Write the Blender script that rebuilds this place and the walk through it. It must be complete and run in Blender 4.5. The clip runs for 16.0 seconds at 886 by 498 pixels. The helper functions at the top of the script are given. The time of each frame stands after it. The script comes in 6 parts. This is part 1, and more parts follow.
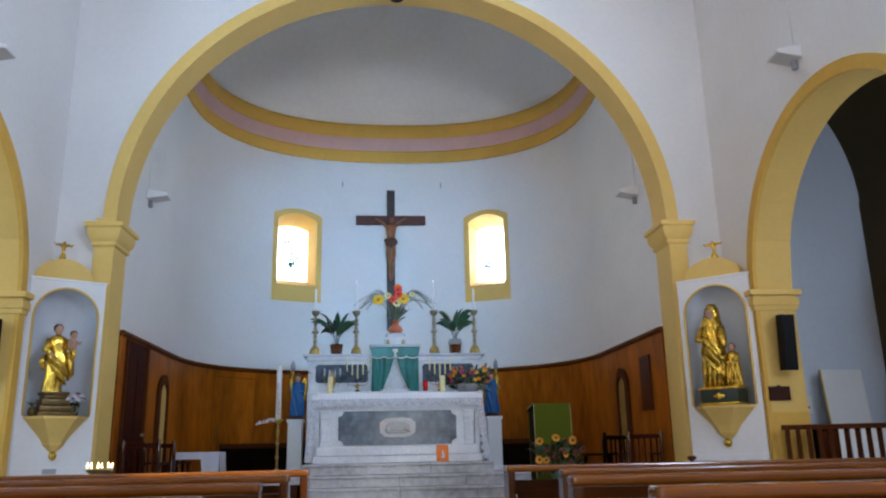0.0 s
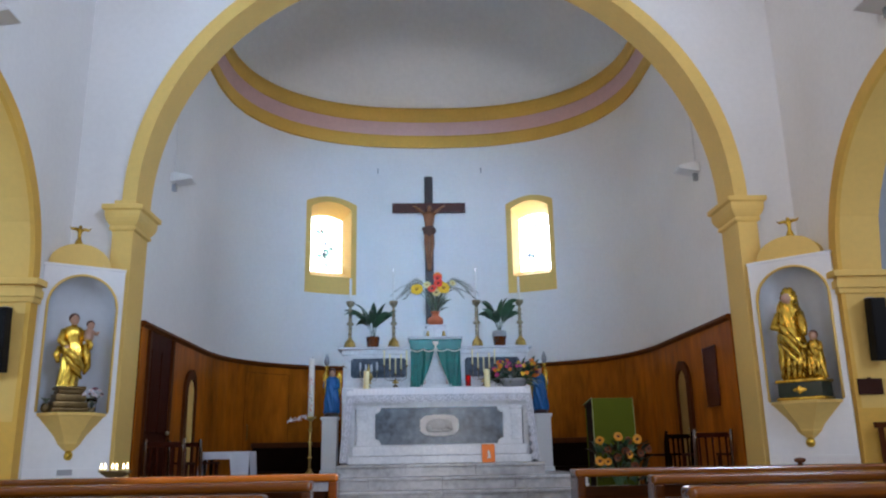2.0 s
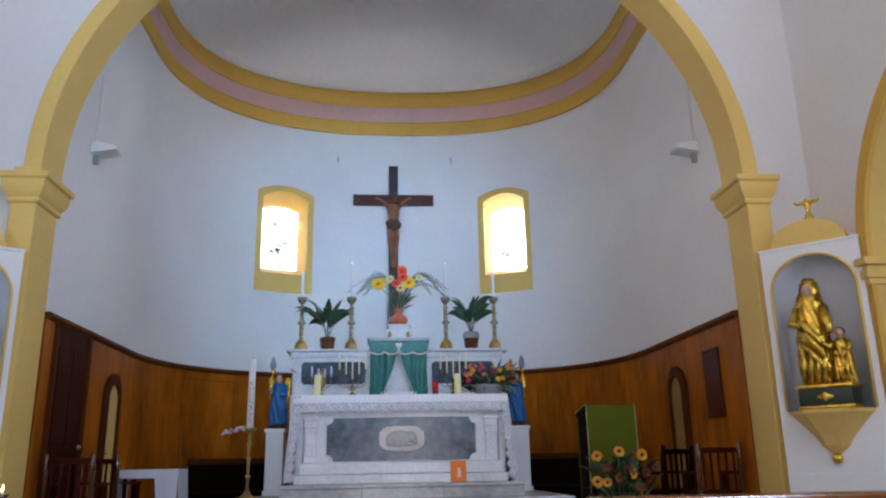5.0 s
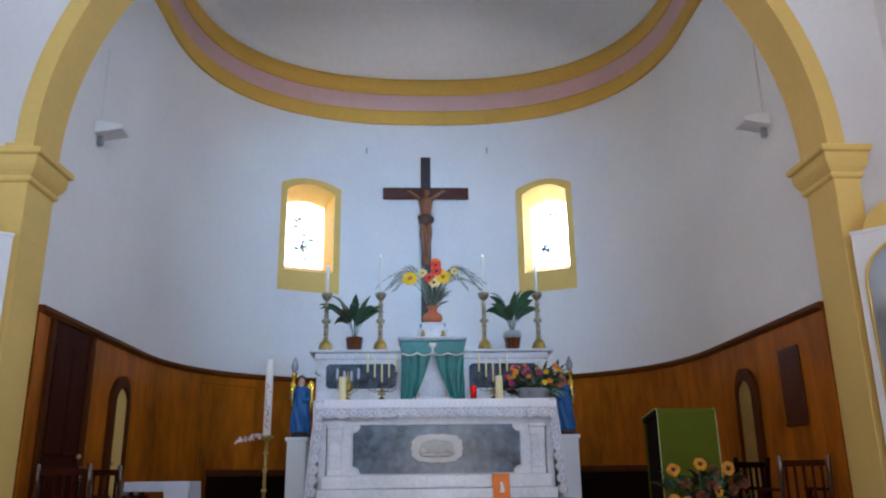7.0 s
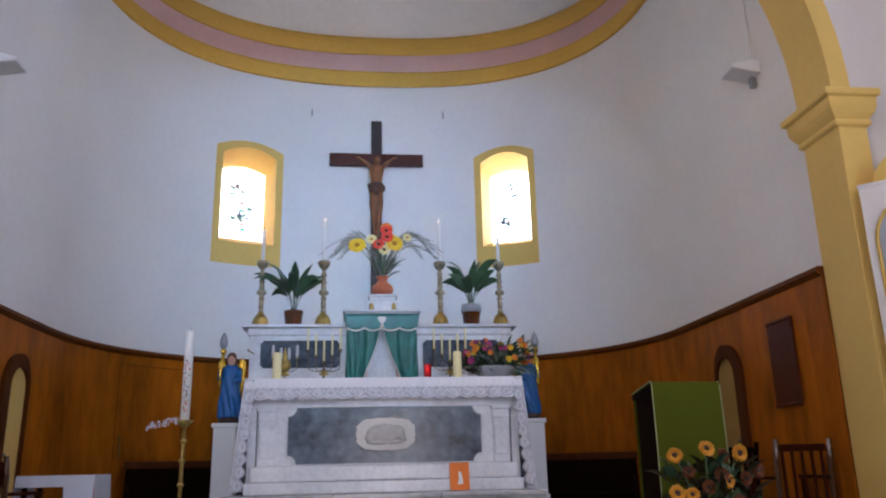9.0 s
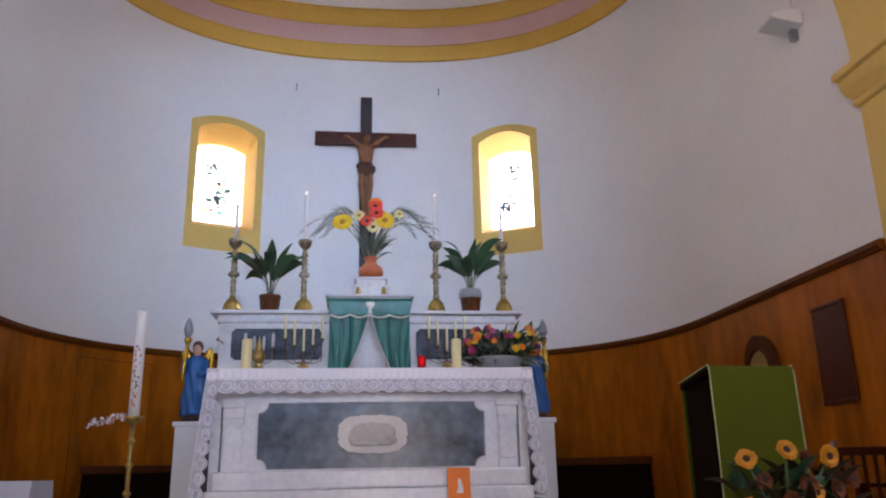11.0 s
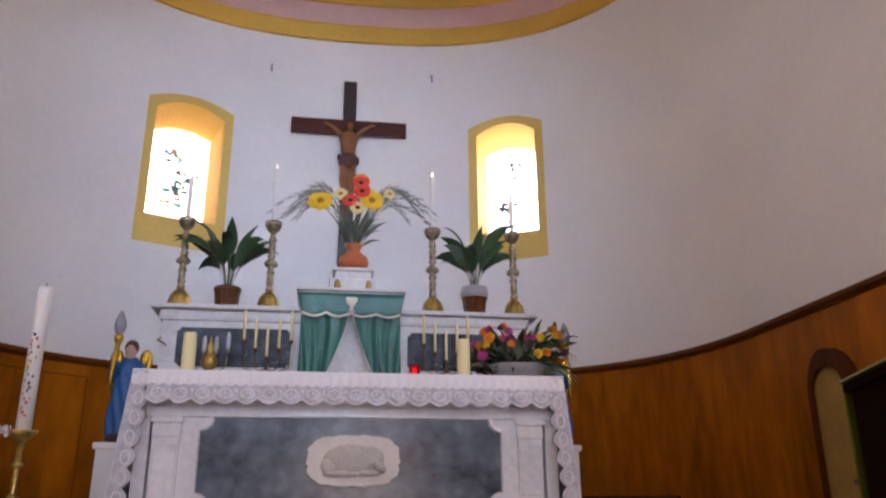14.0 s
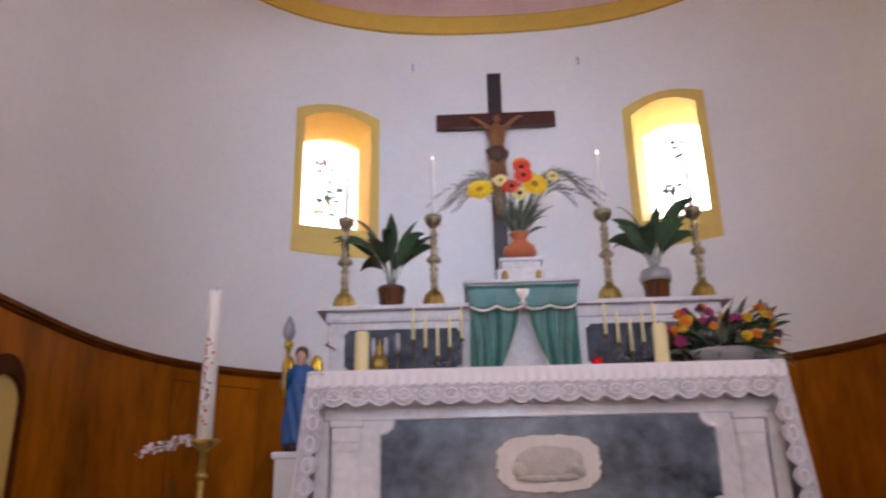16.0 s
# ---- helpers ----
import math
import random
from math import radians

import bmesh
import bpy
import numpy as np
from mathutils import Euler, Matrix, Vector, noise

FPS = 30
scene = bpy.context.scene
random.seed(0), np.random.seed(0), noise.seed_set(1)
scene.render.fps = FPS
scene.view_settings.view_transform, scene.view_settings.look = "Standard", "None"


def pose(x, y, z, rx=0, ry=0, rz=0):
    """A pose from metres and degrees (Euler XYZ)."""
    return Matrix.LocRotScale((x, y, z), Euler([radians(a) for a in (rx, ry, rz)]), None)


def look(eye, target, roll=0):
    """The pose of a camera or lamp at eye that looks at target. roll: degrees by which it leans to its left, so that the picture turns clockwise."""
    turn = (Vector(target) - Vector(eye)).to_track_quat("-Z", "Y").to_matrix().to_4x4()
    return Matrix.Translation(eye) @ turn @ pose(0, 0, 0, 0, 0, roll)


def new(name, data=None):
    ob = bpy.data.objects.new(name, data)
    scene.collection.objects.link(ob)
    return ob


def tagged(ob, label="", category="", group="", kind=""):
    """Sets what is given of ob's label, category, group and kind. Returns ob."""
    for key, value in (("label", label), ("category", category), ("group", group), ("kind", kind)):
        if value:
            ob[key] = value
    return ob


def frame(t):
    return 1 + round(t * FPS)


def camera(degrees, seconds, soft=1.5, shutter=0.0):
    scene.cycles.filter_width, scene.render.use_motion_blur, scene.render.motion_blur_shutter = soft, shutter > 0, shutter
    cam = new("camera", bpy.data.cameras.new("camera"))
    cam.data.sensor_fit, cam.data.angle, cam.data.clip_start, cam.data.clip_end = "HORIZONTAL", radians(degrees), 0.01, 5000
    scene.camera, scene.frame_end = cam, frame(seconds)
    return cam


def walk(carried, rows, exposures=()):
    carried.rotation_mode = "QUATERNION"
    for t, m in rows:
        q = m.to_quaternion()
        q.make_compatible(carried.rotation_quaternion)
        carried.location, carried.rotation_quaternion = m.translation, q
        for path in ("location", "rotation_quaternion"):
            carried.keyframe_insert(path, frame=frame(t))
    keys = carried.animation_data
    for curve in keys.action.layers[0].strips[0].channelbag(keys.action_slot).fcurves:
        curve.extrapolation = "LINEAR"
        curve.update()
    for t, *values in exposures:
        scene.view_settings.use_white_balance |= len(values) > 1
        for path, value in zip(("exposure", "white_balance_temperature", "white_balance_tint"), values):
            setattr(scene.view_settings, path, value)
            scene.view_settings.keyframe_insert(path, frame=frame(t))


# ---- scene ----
cam = camera(59.3, 16.0, soft=2.1, shutter=0.5)
METRES, EYE, TILT, LEAN, TURN = 7.6, 1.2, 0.0, 0.0, -5.0
ROWS = [
    (0.0, 0.0, 0.0, 0.0, 0.28, 14.54, 1.09),
    (0.5, -0.0034, 0.0283, -0.0, 0.57, 14.77, 1.45),
    (1.0, -0.0073, 0.0607, -0.0002, 2.77, 14.51, 0.93),
    (1.5, -0.0109, 0.0891, 0.0007, 3.17, 14.7, 0.68),
    (2.0, -0.013, 0.1202, 0.0009, 3.04, 14.55, 1.0),
    (2.5, -0.015, 0.1502, 0.0004, 2.49, 14.57, 0.78),
    (3.0, -0.0168, 0.1833, 0.0001, 1.77, 14.46, 0.67),
    (3.5, -0.0186, 0.2155, 0.0002, 0.58, 15.05, 0.81),
    (4.0, -0.0193, 0.2482, 0.0022, -0.42, 15.06, 1.12),
    (6.5, -0.0299, 0.4134, 0.0044, 2.59, 16.5, 0.72),
    (7.0, -0.0331, 0.4486, 0.0058, 2.79, 16.44, 0.7),
    (7.5, -0.0355, 0.4825, 0.0059, 2.59, 16.63, 0.61),
    (8.0, -0.0364, 0.5222, 0.0053, 1.21, 16.5, 0.94),
    (8.5, -0.038, 0.5558, 0.0057, 0.12, 16.2, 0.96),
    (9.0, -0.0396, 0.5939, 0.0053, -0.75, 15.73, 1.2),
    (11.5, -0.0465, 0.7655, 0.0065, -1.43, 16.13, 1.07),
    (12.0, -0.0509, 0.8012, 0.0071, -1.18, 15.87, 0.73),
    (12.5, -0.054, 0.8317, 0.0077, -0.93, 15.92, 0.66),
    (13.0, -0.0565, 0.8651, 0.0076, -1.02, 15.61, 0.6),
    (13.5, -0.0579, 0.8958, 0.0074, -2.5, 16.05, 1.06),
    (14.0, -0.0635, 0.9254, 0.0098, -3.48, 18.55, 0.36),
    (14.5, -0.068, 0.946, 0.0095, -1.75, 21.0, 1.82),
    (15.0, -0.0735, 0.9673, 0.0097, 0.18, 20.27, 1.21),
    (15.5, -0.0806, 0.9812, 0.0093, 2.38, 19.65, 1.17),
    (16.0, -0.0918, 0.9868, 0.0104, 7.72, 19.24, 1.04),
]
EXPOSURES = [(0.0, 0.3, 5740, 11), (3.5, 0.30, 5830, 15), (7.0, 0.31, 5830, 16), (9.0, 0.28, 6120, 23), (12.5, 0.26, 6650, 31), (14.0, 0.27, 7200, 34), (14.7, 0.31, 7850, 39), (16.0, 0.30, 7600, 39)]
walk(cam, [(t, pose(-0.306, 0, EYE, TILT, LEAN, TURN) @ pose(METRES * x, METRES * y, METRES * z, 90 + pitch, roll, yaw)) for t, x, y, z, yaw, pitch, roll in ROWS], EXPOSURES)

# ---- light ----
world = bpy.data.worlds.new("sky")
scene.world = world
world.use_nodes = True
sky = world.node_tree.nodes.new("ShaderNodeTexSky")
sky.sky_type, sky.sun_disc = "NISHITA", False
sky.sun_elevation, sky.sun_rotation = radians(38), radians(124)
world.node_tree.nodes["Background"].inputs[1].default_value = 0.12
world.node_tree.links.new(sky.outputs[0], world.node_tree.nodes["Background"].inputs[0])

sun = new("sun", bpy.data.lights.new("sun", "SUN"))
sun.data.energy, sun.data.angle, sun.data.color = 5.0, radians(0.5), (1, 0.93, 0.82)
sun.matrix_world = look((12.2, -8.2, 11.6), (0, 0, 0))


def area_lamp(name, eye, target, w, h, watts, colour):
    lamp = new(name, bpy.data.lights.new(name, "AREA"))
    lamp.data.shape, lamp.data.size, lamp.data.size_y = "RECTANGLE", w, h
    lamp.data.energy, lamp.data.color = watts, colour
    lamp.matrix_world = look(eye, target)
    return lamp


COOL, WARM = (0.62, 0.80, 1.0), (1.0, 0.62, 0.26)
area_lamp("door_daylight", (1.0, -7.9, 1.75), (0, 10, 2.4), 1.9, 3.1, 175, (0.97, 0.89, 0.82))
# Added narrow lamp that brightens the half dome; no such source is seen.
dome_fill = area_lamp("dome_fill_light", (1.0, -7.95, 1.3), (0, 14, 8.2), 2.2, 2.0, 13, (0.96, 0.90, 0.88))
dome_fill.data.spread = radians(28)
# Added narrow lamp that brightens apse and altar; no round window exists here.
rose = area_lamp("apse_fill_light", (0, -7.9, 6.6), (-0.4, 16, 4.8), 2.0, 2.0, 34, (0.34, 0.70, 1.0))
rose.data.spread = radians(23)
# Added lamps at unseen nave windows; the warm one tints the right wall.
area_lamp("nave_fill_cool", (4.48, 1.5, 6.9), (-4.5, 3.0, 5.2), 1.2, 2.0, 350, (0.74, 0.84, 1.0))
warm = area_lamp("nave_fill_warm", (-4.48, 3.0, 6.9), (3.9, 11.6, 4.3), 1.2, 2.0, 20, WARM)
warm.data.spread = radians(75)
# Added lamps hung inside the side chapels, with no windows behind them.
area_lamp("chapel_fill_a", (5.93, 5.7, 3.4), (5.93, 10, 3.0), 1.0, 1.8, 36, (0.88, 0.92, 1.0))
area_lamp("chapel_fill_b", (-5.93, 5.7, 3.4), (-5.93, 10, 3.0), 1.0, 1.8, 40, COOL)


# ---- materials ----
def material(name, base, rough=0.6, metal=0.0, vary=0.12, big=1.3, fine=40.0, bump=0.15, tint=None, coat=0.0, sheen=0.0, transmission=0.0, per_object=0.0, stretch=(1, 1, 1), spec=0.5, in_place=False):
    """A principled surface whose colour changes at two scales, with a fine relief."""
    m = bpy.data.materials.new(name)
    m.use_nodes = True
    nt = m.node_tree
    n, l = nt.nodes, nt.links
    p = n["Principled BSDF"]
    co = n.new("ShaderNodeTexCoord")
    mp = n.new("ShaderNodeMapping")
    mp.inputs["Scale"].default_value = stretch
    geo = n.new("ShaderNodeNewGeometry")
    l.new(geo.outputs["Position"] if in_place else co.outputs["Object"], mp.inputs["Vector"])
    a, b = n.new("ShaderNodeTexNoise"), n.new("ShaderNodeTexNoise")
    a.inputs["Scale"].default_value, a.inputs["Detail"].default_value = big, 6
    b.inputs["Scale"].default_value, b.inputs["Detail"].default_value = fine, 8
    for tex in (a, b):
        l.new(mp.outputs[0], tex.inputs["Vector"])
    mixn = n.new("ShaderNodeMix")
    mixn.data_type = "FLOAT"
    mixn.inputs[0].default_value = 0.4
    l.new(a.outputs["Fac"], mixn.inputs[2])
    l.new(b.outputs["Fac"], mixn.inputs[3])
    ramp = n.new("ShaderNodeValToRGB")
    dark = [c * (1 - vary) for c in (tint or base)]
    light = [min(1, c * (1 + vary * 0.6)) for c in base]
    ramp.color_ramp.elements[0].position, ramp.color_ramp.elements[1].position = 0.33, 0.67
    ramp.color_ramp.elements[0].color = (*dark, 1)
    ramp.color_ramp.elements[1].color = (*light, 1)
    l.new(mixn.outputs[0], ramp.inputs[0])
    col = ramp.outputs[0]
    if per_object:
        oi = n.new("ShaderNodeObjectInfo")
        mr = n.new("ShaderNodeMapRange")
        mr.inputs["To Min"].default_value, mr.inputs["To Max"].default_value = 1 - per_object, 1 + per_object
        l.new(oi.outputs["Random"], mr.inputs["Value"])
        hs = n.new("ShaderNodeHueSaturation")
        l.new(mr.outputs[0], hs.inputs["Value"])
        l.new(col, hs.inputs["Color"])
        col = hs.outputs[0]
    l.new(col, p.inputs["Base Color"])
    rr = n.new("ShaderNodeMapRange")
    rr.inputs["To Min"].default_value, rr.inputs["To Max"].default_value = max(0.02, rough * 0.8), min(1, rough * 1.2)
    l.new(b.outputs["Fac"], rr.inputs["Value"])
    l.new(rr.outputs[0], p.inputs["Roughness"])
    p.inputs["Metallic"].default_value = metal
    p.inputs["Specular IOR Level"].default_value = spec
    p.inputs["Coat Weight"].default_value = coat
    p.inputs["Coat Roughness"].default_value = 0.12
    p.inputs["Sheen Weight"].default_value = sheen
    p.inputs["Transmission Weight"].default_value = transmission
    if bump:
        bp = n.new("ShaderNodeBump")
        bp.inputs["Strength"].default_value, bp.inputs["Distance"].default_value = bump, 0.01
        l.new(mixn.outputs[0], bp.inputs["Height"])
        l.new(bp.outputs[0], p.inputs["Normal"])
    return m


def glow(name, colour, strength):
    m = bpy.data.materials.new(name)
    m.use_nodes = True
    p = m.node_tree.nodes["Principled BSDF"]
    p.inputs["Base Color"].default_value = (*colour, 1)
    p.inputs["Emission Color"].default_value = (*colour, 1)
    p.inputs["Emission Strength"].default_value = strength
    return m


PLASTER = material("white_plaster", (0.78, 0.775, 0.77), 0.85, vary=0.06, big=0.7, fine=14, bump=0.25)
YELLOW = material("ochre_paint", (0.69, 0.415, 0.068), 0.75, vary=0.12, big=0.9, fine=16, bump=0.25)
YELLOW_LIGHT = material("pale_ochre_paint", (0.74, 0.51, 0.14), 0.75, vary=0.08, big=0.9, fine=16, bump=0.25)
MAUVE = material("mauve_paint", (0.66, 0.43, 0.41), 0.8, vary=0.10, big=1.2, fine=12, bump=0.2)
BLUE_WALL = material("pale_blue_plaster", (0.60, 0.64, 0.70), 0.85, vary=0.07, big=0.8, fine=14, bump=0.25)
VAULT = material("vault_plaster", (0.87, 0.86, 0.84), 0.85, vary=0.07, big=0.5, fine=10, bump=0.25)
# Unseen floor, made pale so its bounce brightens the dome.
FLOOR = material("bounce_floor_tile", (0.60, 0.56, 0.51), 0.4, vary=0.25, big=1.0, fine=12, bump=0.1)
WOOD = material("varnished_pine_board", (0.37, 0.102, 0.004), 0.42, vary=0.58, big=1.0, fine=6, bump=0.05, spec=0.08, per_object=0.06, stretch=(1.6, 1.6, 0.45), in_place=True)
WOOD_DARK = material("dark_stained_wood", (0.075, 0.020, 0.004), 0.55, vary=0.3, big=2, fine=14, bump=0.12, spec=0.06, stretch=(5, 5, 0.7))
WOOD_BLACK = material("blackened_oak", (0.010, 0.0035, 0.0015), 0.65, spec=0.02, vary=0.3, big=2, fine=18, bump=0.12)
CAP_WOOD = material("brown_cap_rail_wood", (0.13, 0.035, 0.004), 0.5, vary=0.35, big=2, fine=14, bump=0.12, spec=0.08)
DOOR_WOOD = material("dark_red_door_wood", (0.040, 0.007, 0.0025), 0.6, spec=0.05, vary=0.3, big=2, fine=14, bump=0.12, stretch=(5, 5, 0.7))
POLISHED = material("polished_dark_wood", (0.06, 0.02, 0.008), 0.08, vary=0.2, big=2, fine=14, bump=0.02, coat=1.0, spec=0.8)
WOOD_RED = material("mahogany", (0.070, 0.013, 0.003), 0.4, vary=0.3, big=2, fine=12, bump=0.1, spec=0.15, stretch=(4, 4, 0.7))
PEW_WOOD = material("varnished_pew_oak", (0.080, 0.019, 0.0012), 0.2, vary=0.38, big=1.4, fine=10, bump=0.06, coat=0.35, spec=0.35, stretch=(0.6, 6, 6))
# Lighter base than the pews: light on the rail put into its colour.
LIT_RAIL_WOOD = material("lit_polished_pew_rail", (0.21, 0.060, 0.003), 0.22, vary=0.35, big=1.4, fine=10, bump=0.04, coat=0.25, spec=0.35, stretch=(0.6, 6, 6))
# Dimmer copy of the pale ochre: the right doorway's shade in its colour.
DIM_REVEAL_OCHRE = material("dim_reveal_ochre", (0.34, 0.20, 0.05), 0.6, vary=0.25, big=3, fine=20, bump=0.1, spec=0.2)
CROSS_WOOD = material("cross_walnut", (0.026, 0.011, 0.010), 0.45, vary=0.3, big=2, fine=16, bump=0.15)
CROSS_BAR = material("cross_bar_walnut", (0.078, 0.020, 0.012), 0.4, vary=0.3, big=2, fine=16, bump=0.15, spec=0.25)
MARBLE = material("white_marble", (0.74, 0.74, 0.75), 0.22, vary=0.10, big=2.6, fine=22, bump=0.03, tint=(0.60, 0.61, 0.64))
MARBLE_MATT = material("dull_white_marble", (0.70, 0.70, 0.71), 0.55, vary=0.12, big=2.6, fine=22, bump=0.05, tint=(0.58, 0.58, 0.61), spec=0.3)
MARBLE_WORN = material("grey_veined_step_marble", (0.54, 0.53, 0.53), 0.2, vary=0.22, big=2.0, fine=14, bump=0.05, tint=(0.40, 0.39, 0.39))
MARBLE_PINK = material("pink_marble", (0.58, 0.36, 0.33), 0.25, vary=0.2, big=5, fine=30, bump=0.03)
SLATE = material("blue_grey_marble", (0.110, 0.145, 0.185), 0.22, vary=0.55, big=3.4, fine=11, bump=0.02, tint=(0.018, 0.032, 0.055), spec=0.38)
SLATE_MATT = material("dull_blue_grey_marble", (0.085, 0.105, 0.135), 0.6, vary=0.45, big=5.0, fine=15, bump=0.03, tint=(0.030, 0.042, 0.060), spec=0.15)
RELIEF = material("cream_relief_stone", (0.66, 0.62, 0.57), 0.6, vary=0.12, big=8, fine=50, bump=0.2)
LAMB = material("greyed_relief_stone", (0.50, 0.465, 0.42), 0.6, vary=0.22, big=12, fine=50, bump=0.3)
CLOTH = material("white_altar_linen", (0.80, 0.79, 0.82), 0.9, vary=0.05, big=5, fine=90, bump=0.2, sheen=0.2)
# Greyer than the linen: shade behind the lace's holes put into its colour.
LACE = material("shade_greyed_lace", (0.58, 0.58, 0.63), 0.9, vary=0.30, big=26, fine=120, bump=0.6, sheen=0.2)
GOLD_PAINT = material("gilded_wood", (0.84, 0.55, 0.07), 0.24, 0.85, vary=0.40, big=7, fine=30, bump=0.16, tint=(0.48, 0.27, 0.03))
BRASS = material("tarnished_brass", (0.40, 0.34, 0.22), 0.32, 0.85, vary=0.5, big=14, fine=60, bump=0.25, tint=(0.17, 0.15, 0.11))
BRASS_BRIGHT = material("polished_brass", (0.58, 0.40, 0.11), 0.36, 0.95, vary=0.4, big=14, fine=60, bump=0.2, tint=(0.30, 0.22, 0.08))
BRONZE = material("dark_bronze", (0.16, 0.105, 0.04), 0.4, 0.8, vary=0.4, big=12, fine=60, bump=0.15)
SKIN_PAINT = material("painted_flesh_plaster", (0.46, 0.27, 0.19), 0.5, vary=0.2, big=6, fine=40, bump=0.1)
CORPUS = material("carved_tan_wood", (0.24, 0.092, 0.030), 0.5, vary=0.3, big=9, fine=40, bump=0.15)
HAIR = material("dark_brown_paint", (0.075, 0.030, 0.018), 0.5, vary=0.2, bump=0.2)
BLUE_ROBE = material("painted_blue_robe", (0.007, 0.100, 0.30), 0.5, vary=0.25, big=8, fine=40, bump=0.15)
WAX = material("ivory_wax", (0.80, 0.71, 0.38), 0.45, vary=0.05, big=6, fine=30, bump=0.05)
WAX_WHITE = material("white_wax", (0.80, 0.79, 0.76), 0.45, vary=0.05, big=6, fine=30, bump=0.05)
TERRACOTTA = material("terracotta", (0.50, 0.13, 0.05), 0.5, vary=0.15, big=9, fine=50, bump=0.1)
GLAZED = material("brown_glazed_pot", (0.105, 0.024, 0.004), 0.10, vary=0.45, big=9, fine=30, bump=0.04, coat=1.0)
ZINC = material("grey_metal_bowl", (0.32, 0.33, 0.35), 0.45, 0.3, vary=0.15, big=6, fine=40, bump=0.08)
SOIL = material("potting_soil", (0.05, 0.032, 0.02), 0.95, vary=0.3, big=20, fine=80, bump=0.6)
LEAF = material("dark_green_leaf", (0.026, 0.075, 0.034), 0.34, vary=0.35, big=7, fine=30, bump=0.08, per_object=0.3)
LEAF_SOFT = material("grey_green_foliage", (0.17, 0.205, 0.15), 0.6, vary=0.4, big=9, fine=40, bump=0.1, per_object=0.3)
DRY_GRASS = material("dried_grass", (0.22, 0.22, 0.19), 0.8, vary=0.25, bump=0.1)
STEM = material("flower_stem", (0.07, 0.13, 0.05), 0.6, vary=0.2, bump=0.1)
PETAL = {
    "yellow": material("yellow_petal", (0.80, 0.52, 0.02), 0.6, vary=0.18, big=12, fine=50, bump=0.1),
    "pale": material("pale_yellow_petal", (0.75, 0.66, 0.30), 0.6, vary=0.15, big=12, fine=50, bump=0.1),
    "red": material("red_petal", (0.78, 0.06, 0.03), 0.55, vary=0.2, big=12, fine=50, bump=0.1),
    "orange": material("orange_petal", (0.85, 0.26, 0.02), 0.6, vary=0.2, big=12, fine=50, bump=0.1),
    "magenta": material("magenta_petal", (0.48, 0.05, 0.20), 0.6, vary=0.2, big=12, fine=50, bump=0.1),
    "purple": material("purple_petal", (0.14, 0.03, 0.11), 0.6, vary=0.3, big=12, fine=50, bump=0.1),
    "white": material("white_petal", (0.72, 0.66, 0.72), 0.6, vary=0.12, big=12, fine=50, bump=0.1),
}
# Both sunflower colours are darkened: the dim corner's shade put into the petals.
PETAL["sun"] = material("sunflower_petal", (0.62, 0.26, 0.004), 0.6, vary=0.25, big=12, fine=50, bump=0.1)
BROWN_LEAF = material("dark_autumn_leaf", (0.030, 0.022, 0.008), 0.6, vary=0.4, big=9, fine=40, bump=0.1, per_object=0.3, spec=0.2)
PETAL["dim_orange"] = material("dimmed_orange_petal", (0.15, 0.034, 0.004), 0.6, vary=0.3, big=12, fine=50, bump=0.1)
FLOWER_EYE = material("dark_flower_centre", (0.045, 0.018, 0.010), 0.8, vary=0.3, big=30, fine=90, bump=0.5)
FLOWER_EYE_Y = material("ochre_flower_centre", (0.45, 0.22, 0.02), 0.8, vary=0.3, big=30, fine=90, bump=0.5)
GREEN_SATIN = material("green_satin", (0.003, 0.135, 0.112), 0.34, vary=0.35, big=6, fine=60, bump=0.12, sheen=0.05)
GREEN_CLOTH = material("olive_green_cloth", (0.072, 0.084, 0.006), 0.9, vary=0.14, big=3, fine=90, bump=0.2, spec=0.08)
CLOTH_EDGE = material("pale_green_braid", (0.40, 0.42, 0.20), 0.85, vary=0.15, big=40, fine=120, bump=0.3)
FRINGE = material("cream_fringe", (0.72, 0.70, 0.62), 0.85, vary=0.15, big=40, fine=120, bump=0.5)
BLACK = material("black_plastic", (0.009, 0.009, 0.010), 0.5, vary=0.15, bump=0.05, spec=0.1)
WHITE_PLASTIC = material("white_enamel", (0.72, 0.72, 0.72), 0.35, vary=0.05, bump=0.03)
GREY_METAL = material("grey_steel", (0.35, 0.36, 0.38), 0.4, 0.7, vary=0.1, bump=0.05)
GREEN_BOX = material("dark_green_paint", (0.02, 0.03, 0.018), 0.4, vary=0.2, bump=0.08)
PLAQUE = material("brown_plaque", (0.040, 0.012, 0.007), 0.5, vary=0.2, bump=0.08, spec=0.12)
ORANGE_CARD = material("orange_card", (0.86, 0.20, 0.012), 0.6, vary=0.08, big=6, bump=0.03)
PAPER = material("white_paper", (0.74, 0.73, 0.70), 0.8, vary=0.05, bump=0.05)
RED_INK = material("red_print", (0.60, 0.07, 0.05), 0.7, vary=0.1, bump=0)
DARK_INK = material("dark_print", (0.06, 0.06, 0.09), 0.7, vary=0.1, bump=0)
LINEN_BLUE = material("bluish_white_tablecloth", (0.62, 0.63, 0.70), 0.9, vary=0.06, big=5, fine=90, bump=0.15)
# Brown paint with the right chapel's shade put into the colour.
SHADED_BROWN = material("shaded_brown_plaster", (0.065, 0.045, 0.018), 0.8, vary=0.2, big=1.0, fine=14, bump=0.2, spec=0.2)
OLIVE_WOOD = material("olive_gilded_wood", (0.13, 0.115, 0.02), 0.45, 0.2, vary=0.35, big=4, fine=20, bump=0.2)
